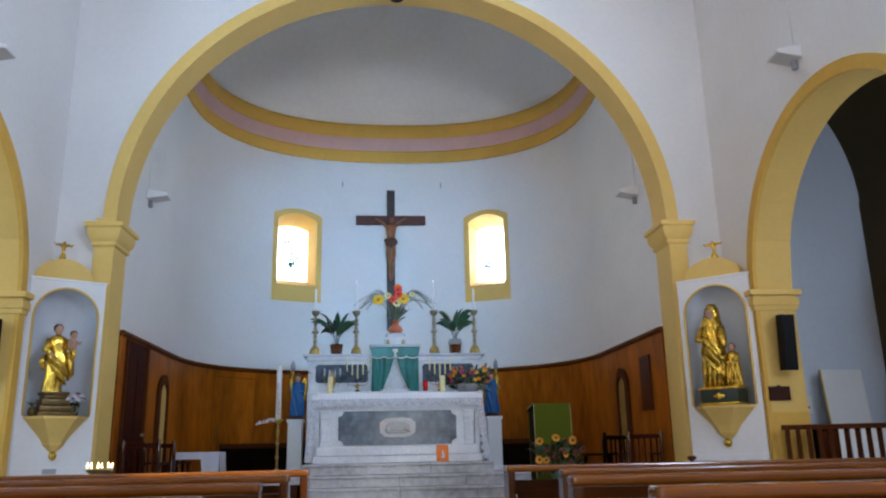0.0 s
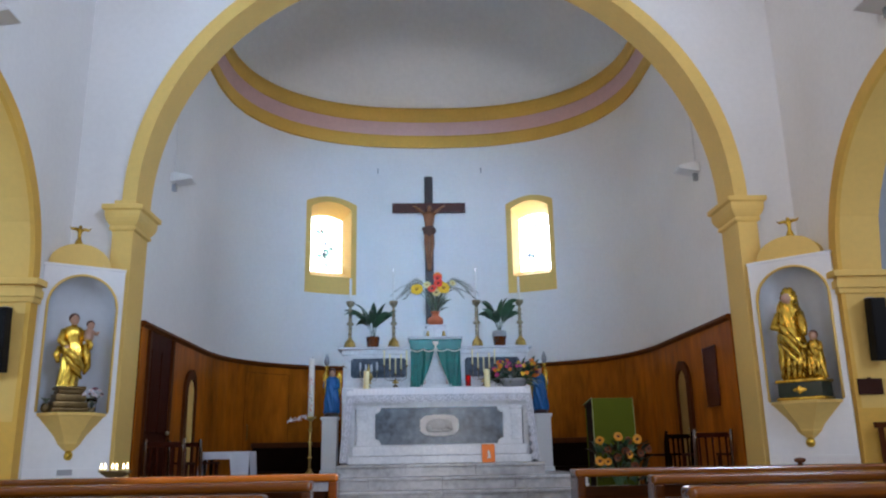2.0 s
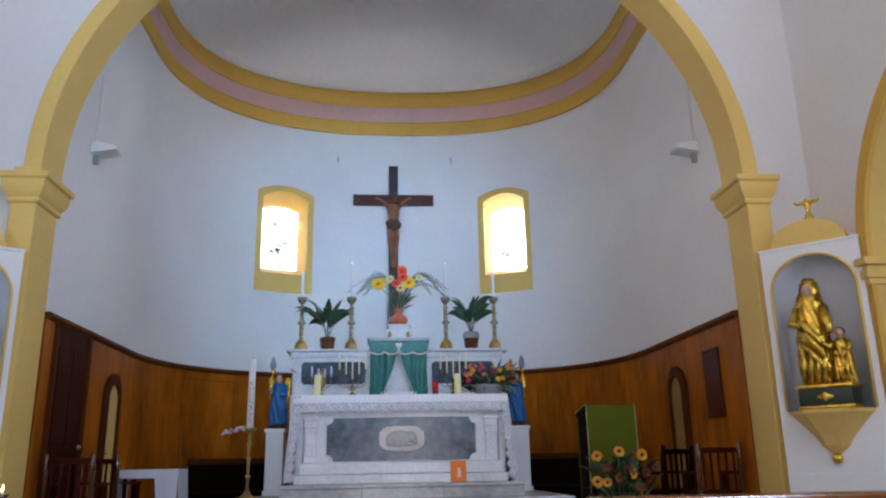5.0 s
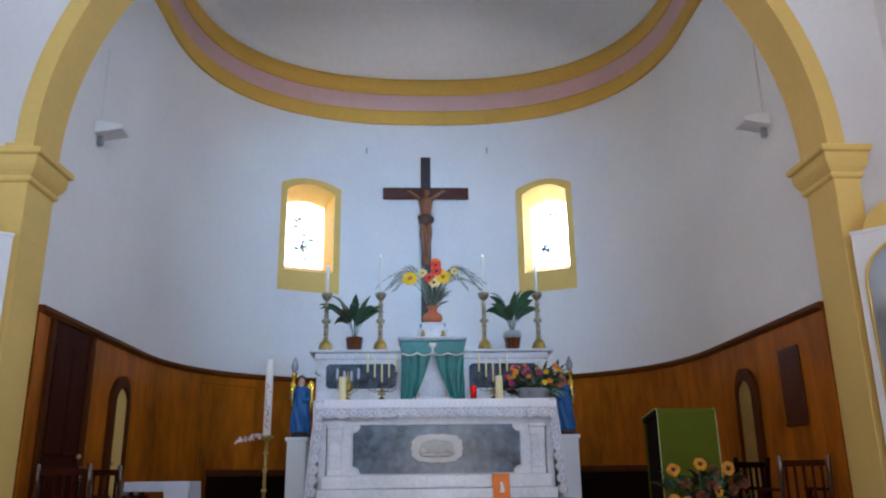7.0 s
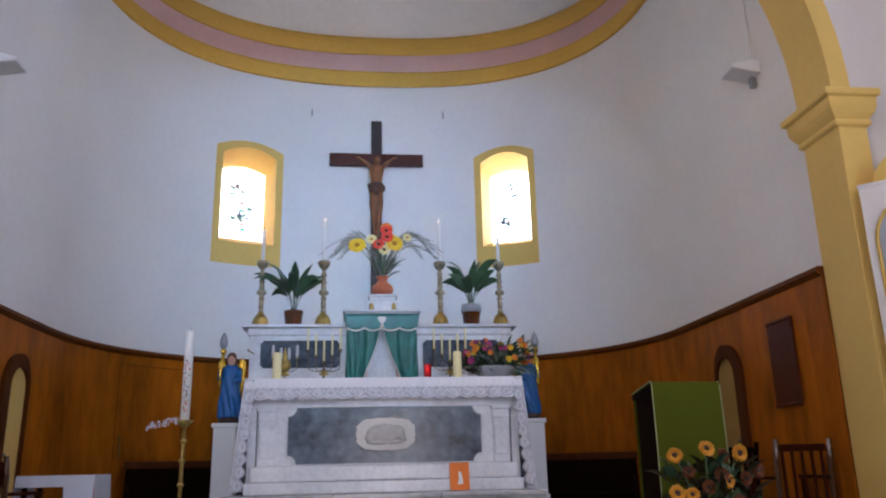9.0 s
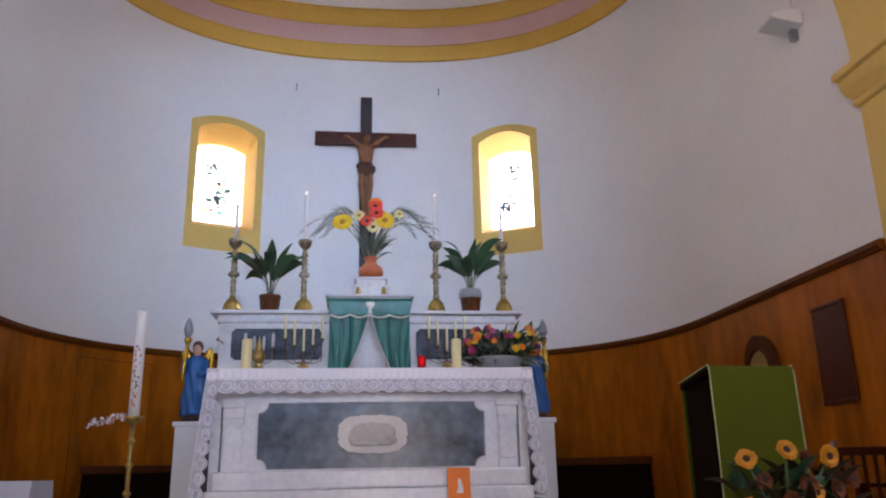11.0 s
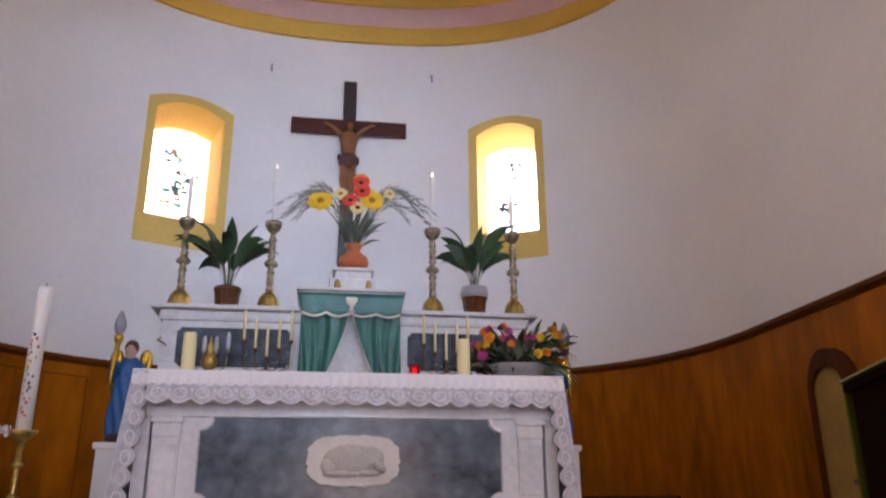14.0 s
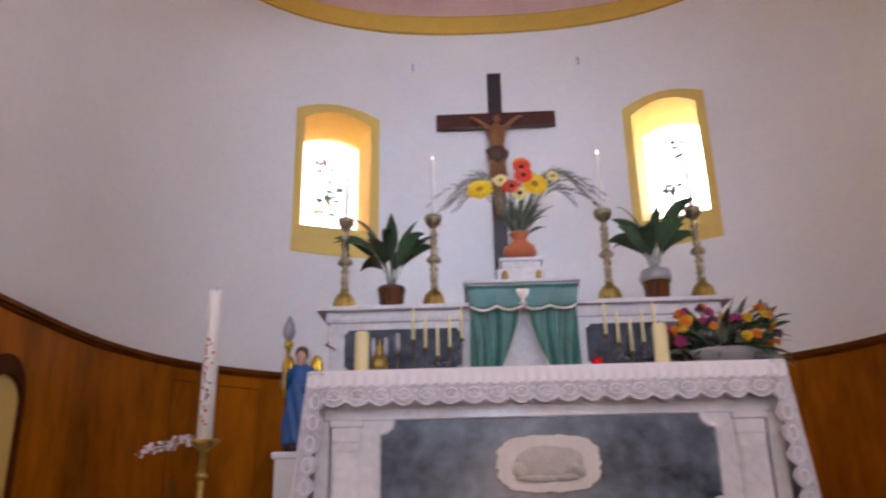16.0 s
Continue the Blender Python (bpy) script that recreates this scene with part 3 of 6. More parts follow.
for wi, c in enumerate(WIN):
    HW_IN, HW_OUT = HALF_IN[wi], HALF_OUT[wi]
    win = thing("window_%d" % (wi + 1), "bright small arched stained glass window with an ochre surround", "window", kind="structure")
    u = np.linspace(-1, 1, 15)

    def perimeter(hw, sill, top, extra=0.0, below=0.0):
        pts = [(c + a * (hw + extra), sill - below) for a in u]
        pts += [(c + (hw + extra), z) for z in np.linspace(sill - below, top(1) + extra, 8)[1:]]
        pts += [(c + a * (hw + extra), top(a) + extra) for a in u[::-1][1:]]
        pts += [(c - (hw + extra), z) for z in np.linspace(sill - below, top(1) + extra, 8)[::-1][1:-1]]
        return pts

    inner, outer = perimeter(HW_IN, SILL_IN, top_in), perimeter(HW_OUT, SILL_OUT, top_out)
    wide = perimeter(HW_IN, SILL_IN, top_in, 0.11, 0.35)
    bm = B()

    def loft(A, da, Bp, db):
        n = len(A)
        va = [bm.verts.new((*along(s, da)[0], z)) for s, z in A]
        vb = [bm.verts.new((*along(s, db)[0], z)) for s, z in Bp]
        for i in range(n):
            bm.faces.new((va[i], va[(i + 1) % n], vb[(i + 1) % n], vb[i]))
    loft(inner, 0.006, outer, -0.5)
    part("reveal", bm, YELLOW, win, "ochre painted splayed reveal")
    bm = B()
    loft(inner, 0.006, wide, 0.006)
    loft(wide, 0.006, wide, 0.0)
    part("surround", bm, YELLOW_LIGHT, win, "ochre painted surround")
    # leaded panes, four across and eight high
    rnd = random.Random(11 + wi)
    gx = np.linspace(-1, 1, 5)
    jit = {}
    for i in range(5):
        for j in range(9):
            jit[i, j] = (gx[i] + (rnd.uniform(-0.12, 0.12) if 0 < i < 4 else 0), j / 8 + (rnd.uniform(-0.03, 0.03) if 0 < j < 8 else 0))

    def glass_pt(a, b, inset=-0.44):
        z = SILL_OUT - 0.01 + b * (top_out(a) + 0.01 - SILL_OUT)
        p, _ = along(c + a * (HW_OUT + 0.012), inset)
        return Vector((p.x, p.y, z))
    for i in range(4):
        for j in range(8):
            bm = B()
            f = bm.faces.new([bm.verts.new(glass_pt(*jit[q])) for q in ((i, j), (i + 1, j), (i + 1, j + 1), (i, j + 1))])
            ext = bmesh.ops.extrude_face_region(bm, geom=[f])
            nrm = along(c)[1]
            bmesh.ops.translate(bm, verts=[g for g in ext["geom"] if isinstance(g, bmesh.types.BMVert)], vec=(-nrm.x * 0.004, -nrm.y * 0.004, 0))
            ob = part("pane", bm, PANES[0], win)
            ob.visible_shadow = False
    # small coloured pieces gathered round a figure in the middle
    nrm = along(c)[1]
    for k in range(64 if wi else 52):
        q = rnd.random() ** 1.2
        b0 = 0.08 + 0.72 * q
        a0 = 0.10 - 0.25 * q + 0.22 * math.sin(7.3 * q + wi) + rnd.gauss(0, 0.20)
        turn, ra, rb = rnd.uniform(0, 3.1), rnd.uniform(0.06, 0.19), rnd.uniform(0.012, 0.036)
        ring = [(a0 + ra * math.cos(turn) * math.cos(t) - ra * math.sin(turn) * math.sin(t) * 0.5, b0 + rb * math.sin(turn) * math.cos(t) + rb * math.cos(turn) * math.sin(t)) for t in [rnd.uniform(-0.3, 0.3) + 2 * math.pi * e / 5 for e in range(5)]]
        bm = B()
        f = bm.faces.new([bm.verts.new(glass_pt(max(-0.95, min(0.95, a)), b, -0.436 + 0.0012 * k)) for a, b in ring])
        ext = bmesh.ops.extrude_face_region(bm, geom=[f])
        bmesh.ops.translate(bm, verts=[g for g in ext["geom"] if isinstance(g, bmesh.types.BMVert)], vec=(nrm.x * 0.001, nrm.y * 0.001, 0))
        part("coloured_pane", bm, (PANES if wi else DEEP_PANES)[rnd.choice((1, 1, 4, 4, 4, 2, 5, 3))], win).visible_shadow = False
    p, n = along(c)
    # daylight outside
    bd = B()
    t = Vector((-n.y, n.x))
    cpos = p - n * 1.6
    bd.faces.new([bd.verts.new((cpos.x + t.x * a, cpos.y + t.y * a, z)) for a, z in ((-1.6, 4.0), (1.6, 4.0), (1.6, 8.2), (-1.6, 8.2))])
    tagged(part("backdrop", bd, DAYLIGHT), "plain bright daylight outside an apse window", "backdrop", kind="structure")
    e = p - n * 0.80
    area_lamp("apse_daylight", (e.x, e.y, 5.15), (e.x + n.x, e.y + n.y, 5.65), 1.5, 2.2, (150, 26)[wi], ((0.70, 0.85, 1.0), (1.0, 0.84, 0.60))[wi])

corn = B()
sweep(corn, [(0.0, 7.52), (0.05, 7.52), (0.06, 7.60), (0.06, 7.76), (0.03, 7.80), (0.0, 7.80)])
ycorn = tagged(part("trim_cornice", corn, YELLOW), "ochre and mauve painted cornice band round the apse", "cornice", kind="structure")
part("mauve_band", sweep(B(), [(0.0, 7.80), (0.028, 7.80), (0.05, 7.95), (0.09, 8.08), (0.0, 8.08)]), MAUVE, ycorn)
part("upper_moulding", sweep(B(), [(0.0, 8.08), (0.12, 8.08), (0.16, 8.14), (0.18, 8.24), (0.17, 8.33), (0.12, 8.40), (0.0, 8.42)]), YELLOW, ycorn)
dome = B()
ss = np.linspace(0, LENGTH, 90)
rows = []
for j in range(15):
    ph = math.pi / 2 * j / 14
    row = []
    for s in ss:
        p, _ = along(float(s), 0.02)
        y = BACK + (p.y - BACK) * math.cos(ph) if p.y > BACK else p.y
        row.append(dome.verts.new((p.x * math.cos(ph), y, 8.40 + 2.9 * math.sin(ph))))
    rows.append(row)
for a, b in zip(rows, rows[1:]):
    for i in range(len(ss) - 1):
        dome.faces.new((a[i], a[i + 1], b[i + 1], b[i]))
bmesh.ops.remove_doubles(dome, verts=dome.verts, dist=0.001)
tagged(solidify(part("ceiling_apse", dome, VAULT, smooth=True), 0.05), "pale grey plastered half dome over the apse", "ceiling", kind="structure")
for x in (-1.07, 1.12):
    p, n = along(s_at_x(x), 0.03)
    bm = tube(B(), [(p.x, p.y + 0.04, 7.03), (p.x, p.y - 0.02, 7.02), (p.x, p.y - 0.05, 6.98), (p.x, p.y - 0.04, 6.90)], 0.012, 6)
    tagged(part("wall_hook", bm, GREY_METAL, smooth=True), "small grey iron hook in the apse wall", "hook", group="hooks in the apse wall")

# ---- wainscot, board by board ----
wain = thing("wainscot", "brown varnished board panelling round the apse with a dark cap", "panelling", kind="structure")
part("backing", sweep(B(), [(0.002, CHANCEL), (0.02, CHANCEL), (0.02, 2.80), (0.002, 2.80)]), WOOD_DARK, wain)
part("cap_rail", sweep(B(), [(0.0, 2.77), (0.055, 2.77), (0.065, 2.79), (0.085, 2.80), (0.085, 2.835), (0.06, 2.85), (0.0, 2.85)]), CAP_WOOD, wain, "dark moulded cap rail")
part("skirting", sweep(B(), [(0.0, CHANCEL), (0.055, CHANCEL), (0.055, CHANCEL + 0.14), (0.045, CHANCEL + 0.16), (0.0, CHANCEL + 0.16)]), WOOD_DARK, wain)
BOARD = 0.30
count = int(LENGTH / BOARD)
width = LENGTH / count
bb = box(B(), -width / 2 + 0.0004, width / 2 - 0.0004, 0.0, 0.016, 0, 1, 0.0012, segs=1)
board_mesh = None
for i in range(count):
    s = (i + 0.5) * width
    p, n = along(s, 0.02)
    right = p.x > 0
    if p.y < BACK and abs(p.y - (12.60 if right else 12.89)) < 0.22:
        z0, z1 = 2.42, 2.785
    elif p.y < BACK and not right and 11.06 < p.y < 11.75:
        continue
    else:
        z0, z1 = CHANCEL + 0.01, 2.785
    if board_mesh is None:
        ob = part("board", bb, WOOD, wain)
        board_mesh = ob.data
    else:
        ob = new("board", board_mesh)
        ob.parent = wain
    ang = math.degrees(math.atan2(n.y, n.x)) - 90
    ob.matrix_basis = pose(p.x, p.y, z0, 0, 0, ang) @ Matrix.Diagonal((1, 1, z1 - z0, 1))

# doors in the panelling
for side, yc in ((-1, 12.89), (1, 12.60)):
    d = thing("door_1" if side < 0 else "door_2", "narrow arched sacristy door in a dark frame", "door", kind="structure")
    X = side * (HALF - 0.03)
    path_o, path_i = [(yc + 0.245, CHANCEL)], [(yc + 0.21, CHANCEL)]
    for t in np.linspace(0, math.pi, 17):
        path_o.append((yc + (0.245 if t < math.pi / 2 else 0.36) * math.cos(t), 2.12 + 0.34 * math.sin(t)))
        path_i.append((yc + 0.21 * math.cos(t), 2.12 + 0.20 * math.sin(t)))
    path_o.append((yc - 0.36, CHANCEL))
    path_i.append((yc - 0.21, CHANCEL))
    bm = B()
    rows = [[bm.verts.new((X - side * dx, q[0], q[1])) for dx, q in ((0.05, i_), (0.05, o_), (-0.02, o_), (-0.02, i_))] for i_, o_ in zip(path_i, path_o)]
    for a, b in zip(rows, rows[1:]):
        for k in range(4):
            bm.faces.new((a[k], a[(k + 1) % 4], b[(k + 1) % 4], b[k]))
    part("frame", bm, WOOD_DARK, d, "dark arched frame")
    # Slab in place of the recess's lit reveal, coloured darker on the right.
    bm = B()
    prism(bm, path_i, lambda u_, v_: (X - side * 0.012, u_, v_), (side * 0.02, 0, 0))
    part("leaf", bm, YELLOW_LIGHT if side < 0 else DIM_REVEAL_OCHRE, d, "cream slab standing for the doorway's lit reveal" if side < 0 else "ochre slab standing for the doorway's dimmer reveal")
    part("knob", ball(B(), (X - side * 0.035, yc - 0.15, 1.45), 0.018), BRASS, d, smooth=True)
big = thing("door_3", "tall dark mahogany sacristy door in the panelling", "door", kind="structure")
part("leaf", box(B(), -HALF + 0.012, -HALF + 0.04, 10.95, 11.86, CHANCEL + 0.01, 2.765, 0.004), DOOR_WOOD, big)
for za, zb in ((0.65, 1.35), (1.5, 2.55)):
    for ya, yb in ((11.05, 11.37), (11.45, 11.77)):
        part("panel", box(B(), -HALF + 0.035, -HALF + 0.05, ya, yb, za, zb, 0.012), DOOR_WOOD, big)
part("frame", box(box(B(), -HALF + 0.01, -HALF + 0.075, 10.88, 10.95, CHANCEL, 2.766, 0.006), -HALF + 0.01, -HALF + 0.075, 11.86, 11.93, CHANCEL, 2.766, 0.006), WOOD_DARK, big)
part("handle", ball(B(), (-HALF + 0.09, 11.76, 1.5), 0.028), BRASS, big, "brass knob", True)
jib = thing("door_4", "plain board door flush in the varnished panelling", "door", kind="structure")
ja, jb = s_at_x(-2.72), s_at_x(-3.38)
part("top_seam", sweep(B(), [(0.036, 2.640), (0.039, 2.640), (0.039, 2.650), (0.036, 2.650)], ja, jb), CAP_WOOD, jib, "dark narrow door seam")
for s in (ja, jb):
    part("side_seam", sweep(B(), [(0.036, CHANCEL + 0.17), (0.039, CHANCEL + 0.17), (0.039, 2.640), (0.036, 2.640)], s - 0.003, s + 0.003, 0.003), CAP_WOOD, jib, "dark narrow door seam")
p, n = along(jb - 0.07, 0.036)
part("handle", tube(B(), [(p.x, p.y, 1.46), (p.x + n.x * 0.03, p.y + n.y * 0.03, 1.48), (p.x + n.x * 0.03, p.y + n.y * 0.03, 1.70), (p.x, p.y, 1.72)], 0.009, 8), BRONZE, jib, "dark pull handle", True)
pan = thing("wall_panel", "dark reddish wooden panel hung on the varnished boards", "panel", (HALF - 0.045, 11.40, 1.72))
part("sheet", box(B(), -0.022, 0.0, -0.21, 0.23, 0, 0.80, 0.008), WOOD_RED, pan)
part("edge_moulding", box(box(B(), -0.03, -0.018, -0.21, 0.23, 0.0, 0.03, 0.005), -0.03, -0.018, -0.21, 0.23, 0.77, 0.80, 0.005), WOOD_RED, pan)

# ---- altar ----
altar = thing("altar", "white marble high altar with a grey inset front", "altar", (0, 11.7, PREDELLA))
Z = 2.03 - PREDELLA
part("body", box(box(box(B(), -1.14, 1.14, 0.06, 0.80, 0.0, Z - 0.06, 0.006), -1.212, -1.138, -0.01, 0.80, 0.0, Z - 0.072, 0.006), 1.138, 1.212, -0.01, 0.80, 0.0, Z - 0.072, 0.006), MARBLE, altar)
part("plinth", box(box(B(), -1.22, 1.22, -0.10, 0.82, 0, 0.10, 0.012), -1.18, 1.18, -0.05, 0.81, 0.10, 0.235, 0.02), MARBLE, altar)
part("mensa", box(B(), -1.225, 1.225, -0.06, 0.86, Z - 0.07, Z, 0.015), MARBLE, altar)
part("frieze", box(box(B(), -1.17, 1.17, -0.02, 0.10, 0.735, Z - 0.072, 0.006), -0.972, 0.972, -0.008, 0.1, 0.235, 0.736, 0.004), MARBLE, altar)


def notched(w, h, r, n=6):
    pts = []
    for cx, cz, a0 in ((w, h, 180), (-w, h, 270), (-w, -h, 0), (w, -h, 90)):
        arc = [(cx + r * math.cos(radians(a0 + 90 * i / n)), cz + r * math.sin(radians(a0 + 90 * i / n))) for i in range(n + 1)]
        pts += arc[::-1]
    return pts


part("front_panel", prism(B(), notched(0.862, 0.242, 0.075), lambda u, v: (u, -0.014, 0.49 + v), (0, 0.03, 0)), SLATE, altar, "blue grey veined marble panel with notched corners")
bm = B()
outline = notched(0.880, 0.257, 0.066)
inner = notched(0.868, 0.246, 0.074)
rows = [[bm.verts.new((p[0], y, 0.49 + p[1])) for p, y in ((i_, -0.024), (o_, -0.020), (o_, 0.02), (i_, 0.02))] for i_, o_ in zip(inner, outline)]
for a, b in zip(rows, rows[1:] + rows[:1]):
    for k in range(4):
        bm.faces.new((a[k], a[(k + 1) % 4], b[(k + 1) % 4], b[k]))
part("panel_moulding", bm, MARBLE, altar)
for sx in (-1, 1):
    c = sx * 1.045
    part("pilaster", box(box(B(), c - 0.074, c + 0.074, -0.022, 0.06, 0.235, 0.735, 0.006), c - 0.064, c + 0.064, -0.030, 0.06, 0.30, 0.58, 0.010), MARBLE, altar)
    part("capital", box(box(B(), c - 0.08, c + 0.08, -0.028, 0.06, 0.62, 0.70, 0.012), c - 0.088, c + 0.088, -0.038, 0.06, 0.70, 0.735, 0.01), MARBLE, altar)
# carved plaque with a lying lamb
rel = B()
edge = []
for i in range(60):
    a = 2 * math.pi * i / 60
    q = 1 + 0.018 * math.cos(14 * a) + 0.014 * math.cos(23 * a + 1)
    ex, ez = math.cos(a), math.sin(a)
    k = (abs(ex) ** 3.2 + abs(ez) ** 3.2) ** (-1 / 3.2)
    edge.append((0.262 * ex * k * q, 0.140 * ez * k * q))
prism(rel, edge, lambda u, v: (u, -0.05, 0.495 + v), (0, 0.04, 0))
rel_ob = part("plaque", rel, RELIEF, altar, "cream scalloped plaque carved with a lamb")
lamb = B()
ball(lamb, (-0.015, -0.05, 0.500), 0.158, 0.034, 0.084, u=28, v=14)
ball(lamb, (0.10, -0.05, 0.505), 0.075, 0.032, 0.066, u=16, v=10)
ball(lamb, (0.142, -0.06, 0.462), 0.050, 0.028, 0.030, u=14, v=8, turn=Euler((0, 0.7, 0)).to_matrix())
ball(lamb, (0.098, -0.07, 0.482), 0.034, 0.012, 0.014, u=10, v=6, turn=Euler((0, 1.0, 0)).to_matrix())
ball(lamb, (-0.135, -0.05, 0.465), 0.052, 0.028, 0.050, u=14, v=8)
ball(lamb, (-0.06, -0.055, 0.423), 0.115, 0.022, 0.020, u=20, v=8)
ball(lamb, (0.08, -0.055, 0.425), 0.075, 0.022, 0.018, u=20, v=8)
for v in lamb.verts:
    v.co.y += 0.006 * math.sin(v.co.x * 95) * math.sin(v.co.z * 120)
part("lamb_relief", lamb, LAMB, rel_ob, smooth=True)

cloth = thing("altar_cloth", "white altar linen edged with scalloped crochet lace", "altar cloth", (0, 11.7, PREDELLA + Z + 0.003))


def cloth_top(u, v):
    return Vector((-1.245 + 2.49 * u, -0.085 + 0.96 * v, 0.004 + 0.0015 * noise.noise((u * 9, v * 4, 0))))


solidify(part("top", grid_sheet(B(), cloth_top, 40, 12), CLOTH, cloth), 0.006)


def lace_band(bm, x0, x1, z0, drop, scallops, depth, y, ripple, per=10):
    n = scallops * per

    def fn(u, v):
        ph = (u * scallops) % 1.0
        hem = depth * (math.sin(math.pi * ph) ** 0.7 if 0 < ph < 1 else 0)
        z = z0 - v * (drop + hem)
        yy = y + ripple * math.sin(u * scallops * math.pi * 2 + 0.6) * v - 0.012 * v
        return Vector((x0 + (x1 - x0) * u, yy, z))
    return grid_sheet(bm, fn, n, 5)


solidify(part("front_hem", lace_band(B(), -1.245, 1.245, 0.006, 0.075, 44, 0.016, -0.088, 0.003), CLOTH, cloth), 0.004)
lace = lace_band(B(), -1.16, 1.16, -0.07, 0.082, 19, 0.036, -0.092, 0.008, 12)
solidify(part("lace_edge", lace, LACE, cloth, "scalloped crochet lace edging"), 0.004)
# raised rings of the crochet pattern
rings = B()
for k in range(19):
    cx = -1.16 + 2.32 * (k + 0.5) / 19
    tube(rings, [(cx + 0.036 * math.cos(t), -0.108, -0.128 + 0.026 * math.sin(t)) for t in np.linspace(0, 2 * math.pi, 15)], 0.0042, 5)
    for d in (-0.02, 0.0, 0.02):
        ball(rings, (cx + d, -0.106, -0.128 + 0.008 * math.cos(d * 99)), 0.006, u=6, v=4)
    ball(rings, (cx + 0.061, -0.104, -0.112), 0.009, 0.004, 0.009, u=6, v=4)
    tube(rings, [(cx + 0.061 * q, -0.109, -0.155 - 0.031 * math.cos(q * math.pi / 2)) for q in np.linspace(-1, 1, 11)], 0.0045, 5)
part("crochet_pattern", rings, CLOTH, cloth)["kind"] = "stuff"
for sx in (-1, 1):
    def drape(u, v, sx=sx):
        x = 1.245 + 0.085 * v + 0.012 * math.sin(u * 19 + v * 3) * v
        y = -0.088 + 0.93 * u
        return Vector((sx * x, y, 0.004 - v * 0.965))
    solidify(part("side_drop", grid_sheet(B(), drape, 30, 14), CLOTH, cloth), 0.005)

    def corner(u, v, sx=sx):
        outer = 1.245 + 0.085 * v
        ph = (v * 9) % 1.0
        inner = outer - 0.075 - 0.035 * math.sin(math.pi * ph)
        x = outer + (inner - outer) * u
        return Vector((sx * x, -0.090 - 0.022 * math.sin(u * 2.6 + v * 7) * v - 0.02 * v, 0.0 - v * 0.955))
    solidify(part("lace_fall", grid_sheet(B(), corner, 6, 90), LACE, cloth, "lace falling along the altar corner"), 0.005)
    rb = B()
    for k in range(9):
        v = (k + 0.5) / 9
        tube(rb, [(sx * (1.245 + 0.085 * v - 0.062 + 0.024 * math.cos(t)), -0.108 - 0.04 * v, -0.955 * v + 0.036 * math.sin(t)) for t in np.linspace(0, 2 * math.pi, 13)], 0.0042, 5)
    part("crochet_pattern", rb, CLOTH, cloth)["kind"] = "stuff"

card = thing("orange_card", "orange picture card leaning on the altar foot", "card", (0.645, 11.575, PREDELLA + 0.004))
leanm = pose(0.645, 11.575, PREDELLA + 0.004, -8, 0, 2)
card.matrix_basis = leanm
part("sheet", box(B(), -0.086, 0.086, -0.004, 0.004, 0, 0.235, 0.002), ORANGE_CARD, card)
part("print", prism(B(), [(-0.022, 0.05), (0.03, 0.05), (0.026, 0.10), (0.012, 0.15), (0.0, 0.16), (-0.012, 0.14), (-0.008, 0.09)], lambda u, v: (u, -0.0055, v), (0, 0.001, 0)), PAPER, card, "pale blurred figure")

# ---- retable, gradine and tabernacle ----
ret = thing("retable", "white marble retable shelf with grey inset panels", "retable", (0, 13.15, PREDELLA))
R = 2.80 - PREDELLA
part("body", box(B(), -1.44, 1.44, 0.02, 0.62, 0, R - 0.12, 0.006), MARBLE_MATT, ret)
part("gradine", box(B(), -1.42, 1.42, -0.36, 0.02, 0, 1.10, 0.012), MARBLE_MATT, ret, "low shelf step")
part("shelf", box(box(B(), -1.47, 1.47, -0.0, 0.64, R - 0.12, R - 0.028, 0.03), -1.53, 1.53, -0.05, 0.66, R - 0.032, R, 0.006), MARBLE_MATT, ret, "moulded marble shelf")
for sx in (-1, 1):
    part("inset_panel", prism(B(), notched(0.43, 0.15, 0.028, 3), lambda u, v, sx=sx: (sx * 0.89 + u, 0.008, 1.425 + v), (0, 0.03, 0)), SLATE_MATT, ret, "blue grey marble panel")
    part("gilt_scroll", tube(B(), [(sx * 1.43, -0.0, 1.49), (sx * 1.455, -0.01, 1.47), (sx * 1.40, -0.012, 1.44), (sx * 1.385, -0.01, 1.42)], [0.006, 0.009, 0.007, 0.004], 6), BRONZE, ret)
tab = thing("tabernacle", "white marble tabernacle with pink jambs", "tabernacle", (0, 13.10, PREDELLA + 1.10))
part("body", box(B(), -0.36, 0.36, 0.05, 0.58, 0.0, 0.78, 0.006), MARBLE_MATT, tab)
part("crown", box(box(B(), -0.40, 0.40, -0.04, 0.58, 0.74, 0.775, 0.008), -0.43, 0.43, -0.07, 0.58, 0.775, 0.80, 0.006), MARBLE_MATT, tab)
part("base", box(B(), -0.24, 0.24, -0.05, 0.05, 0.0, 0.055, 0.008), MARBLE_MATT, tab)
door_o = [(-0.15, 0.055)] + [(0.15 * math.cos(t), 0.44 + 0.15 * math.sin(t)) for t in np.linspace(math.pi, 0, 13)] + [(0.15, 0.055)]
td = part("door", prism(B(), door_o, lambda u, v: (u, 0.035, v), (0, 0.02, 0)), MARBLE_MATT, tab, "arched white marble door")
part("keyhole", box(B(), 0.11, 0.122, 0.028, 0.036, 0.28, 0.31, 0.002), BRASS, td)
for sx in (-1, 1):
    part("jamb", box(B(), sx * 0.205 - 0.045, sx * 0.205 + 0.045, 0.012, 0.052, 0.055, 0.70, 0.01), MARBLE_PINK, tab, "pink marble jamb")

cur = thing("tabernacle_curtain", "green satin curtain parted before the tabernacle with cream fringe", "curtain", (0, 13.02, PREDELLA + 1.10))


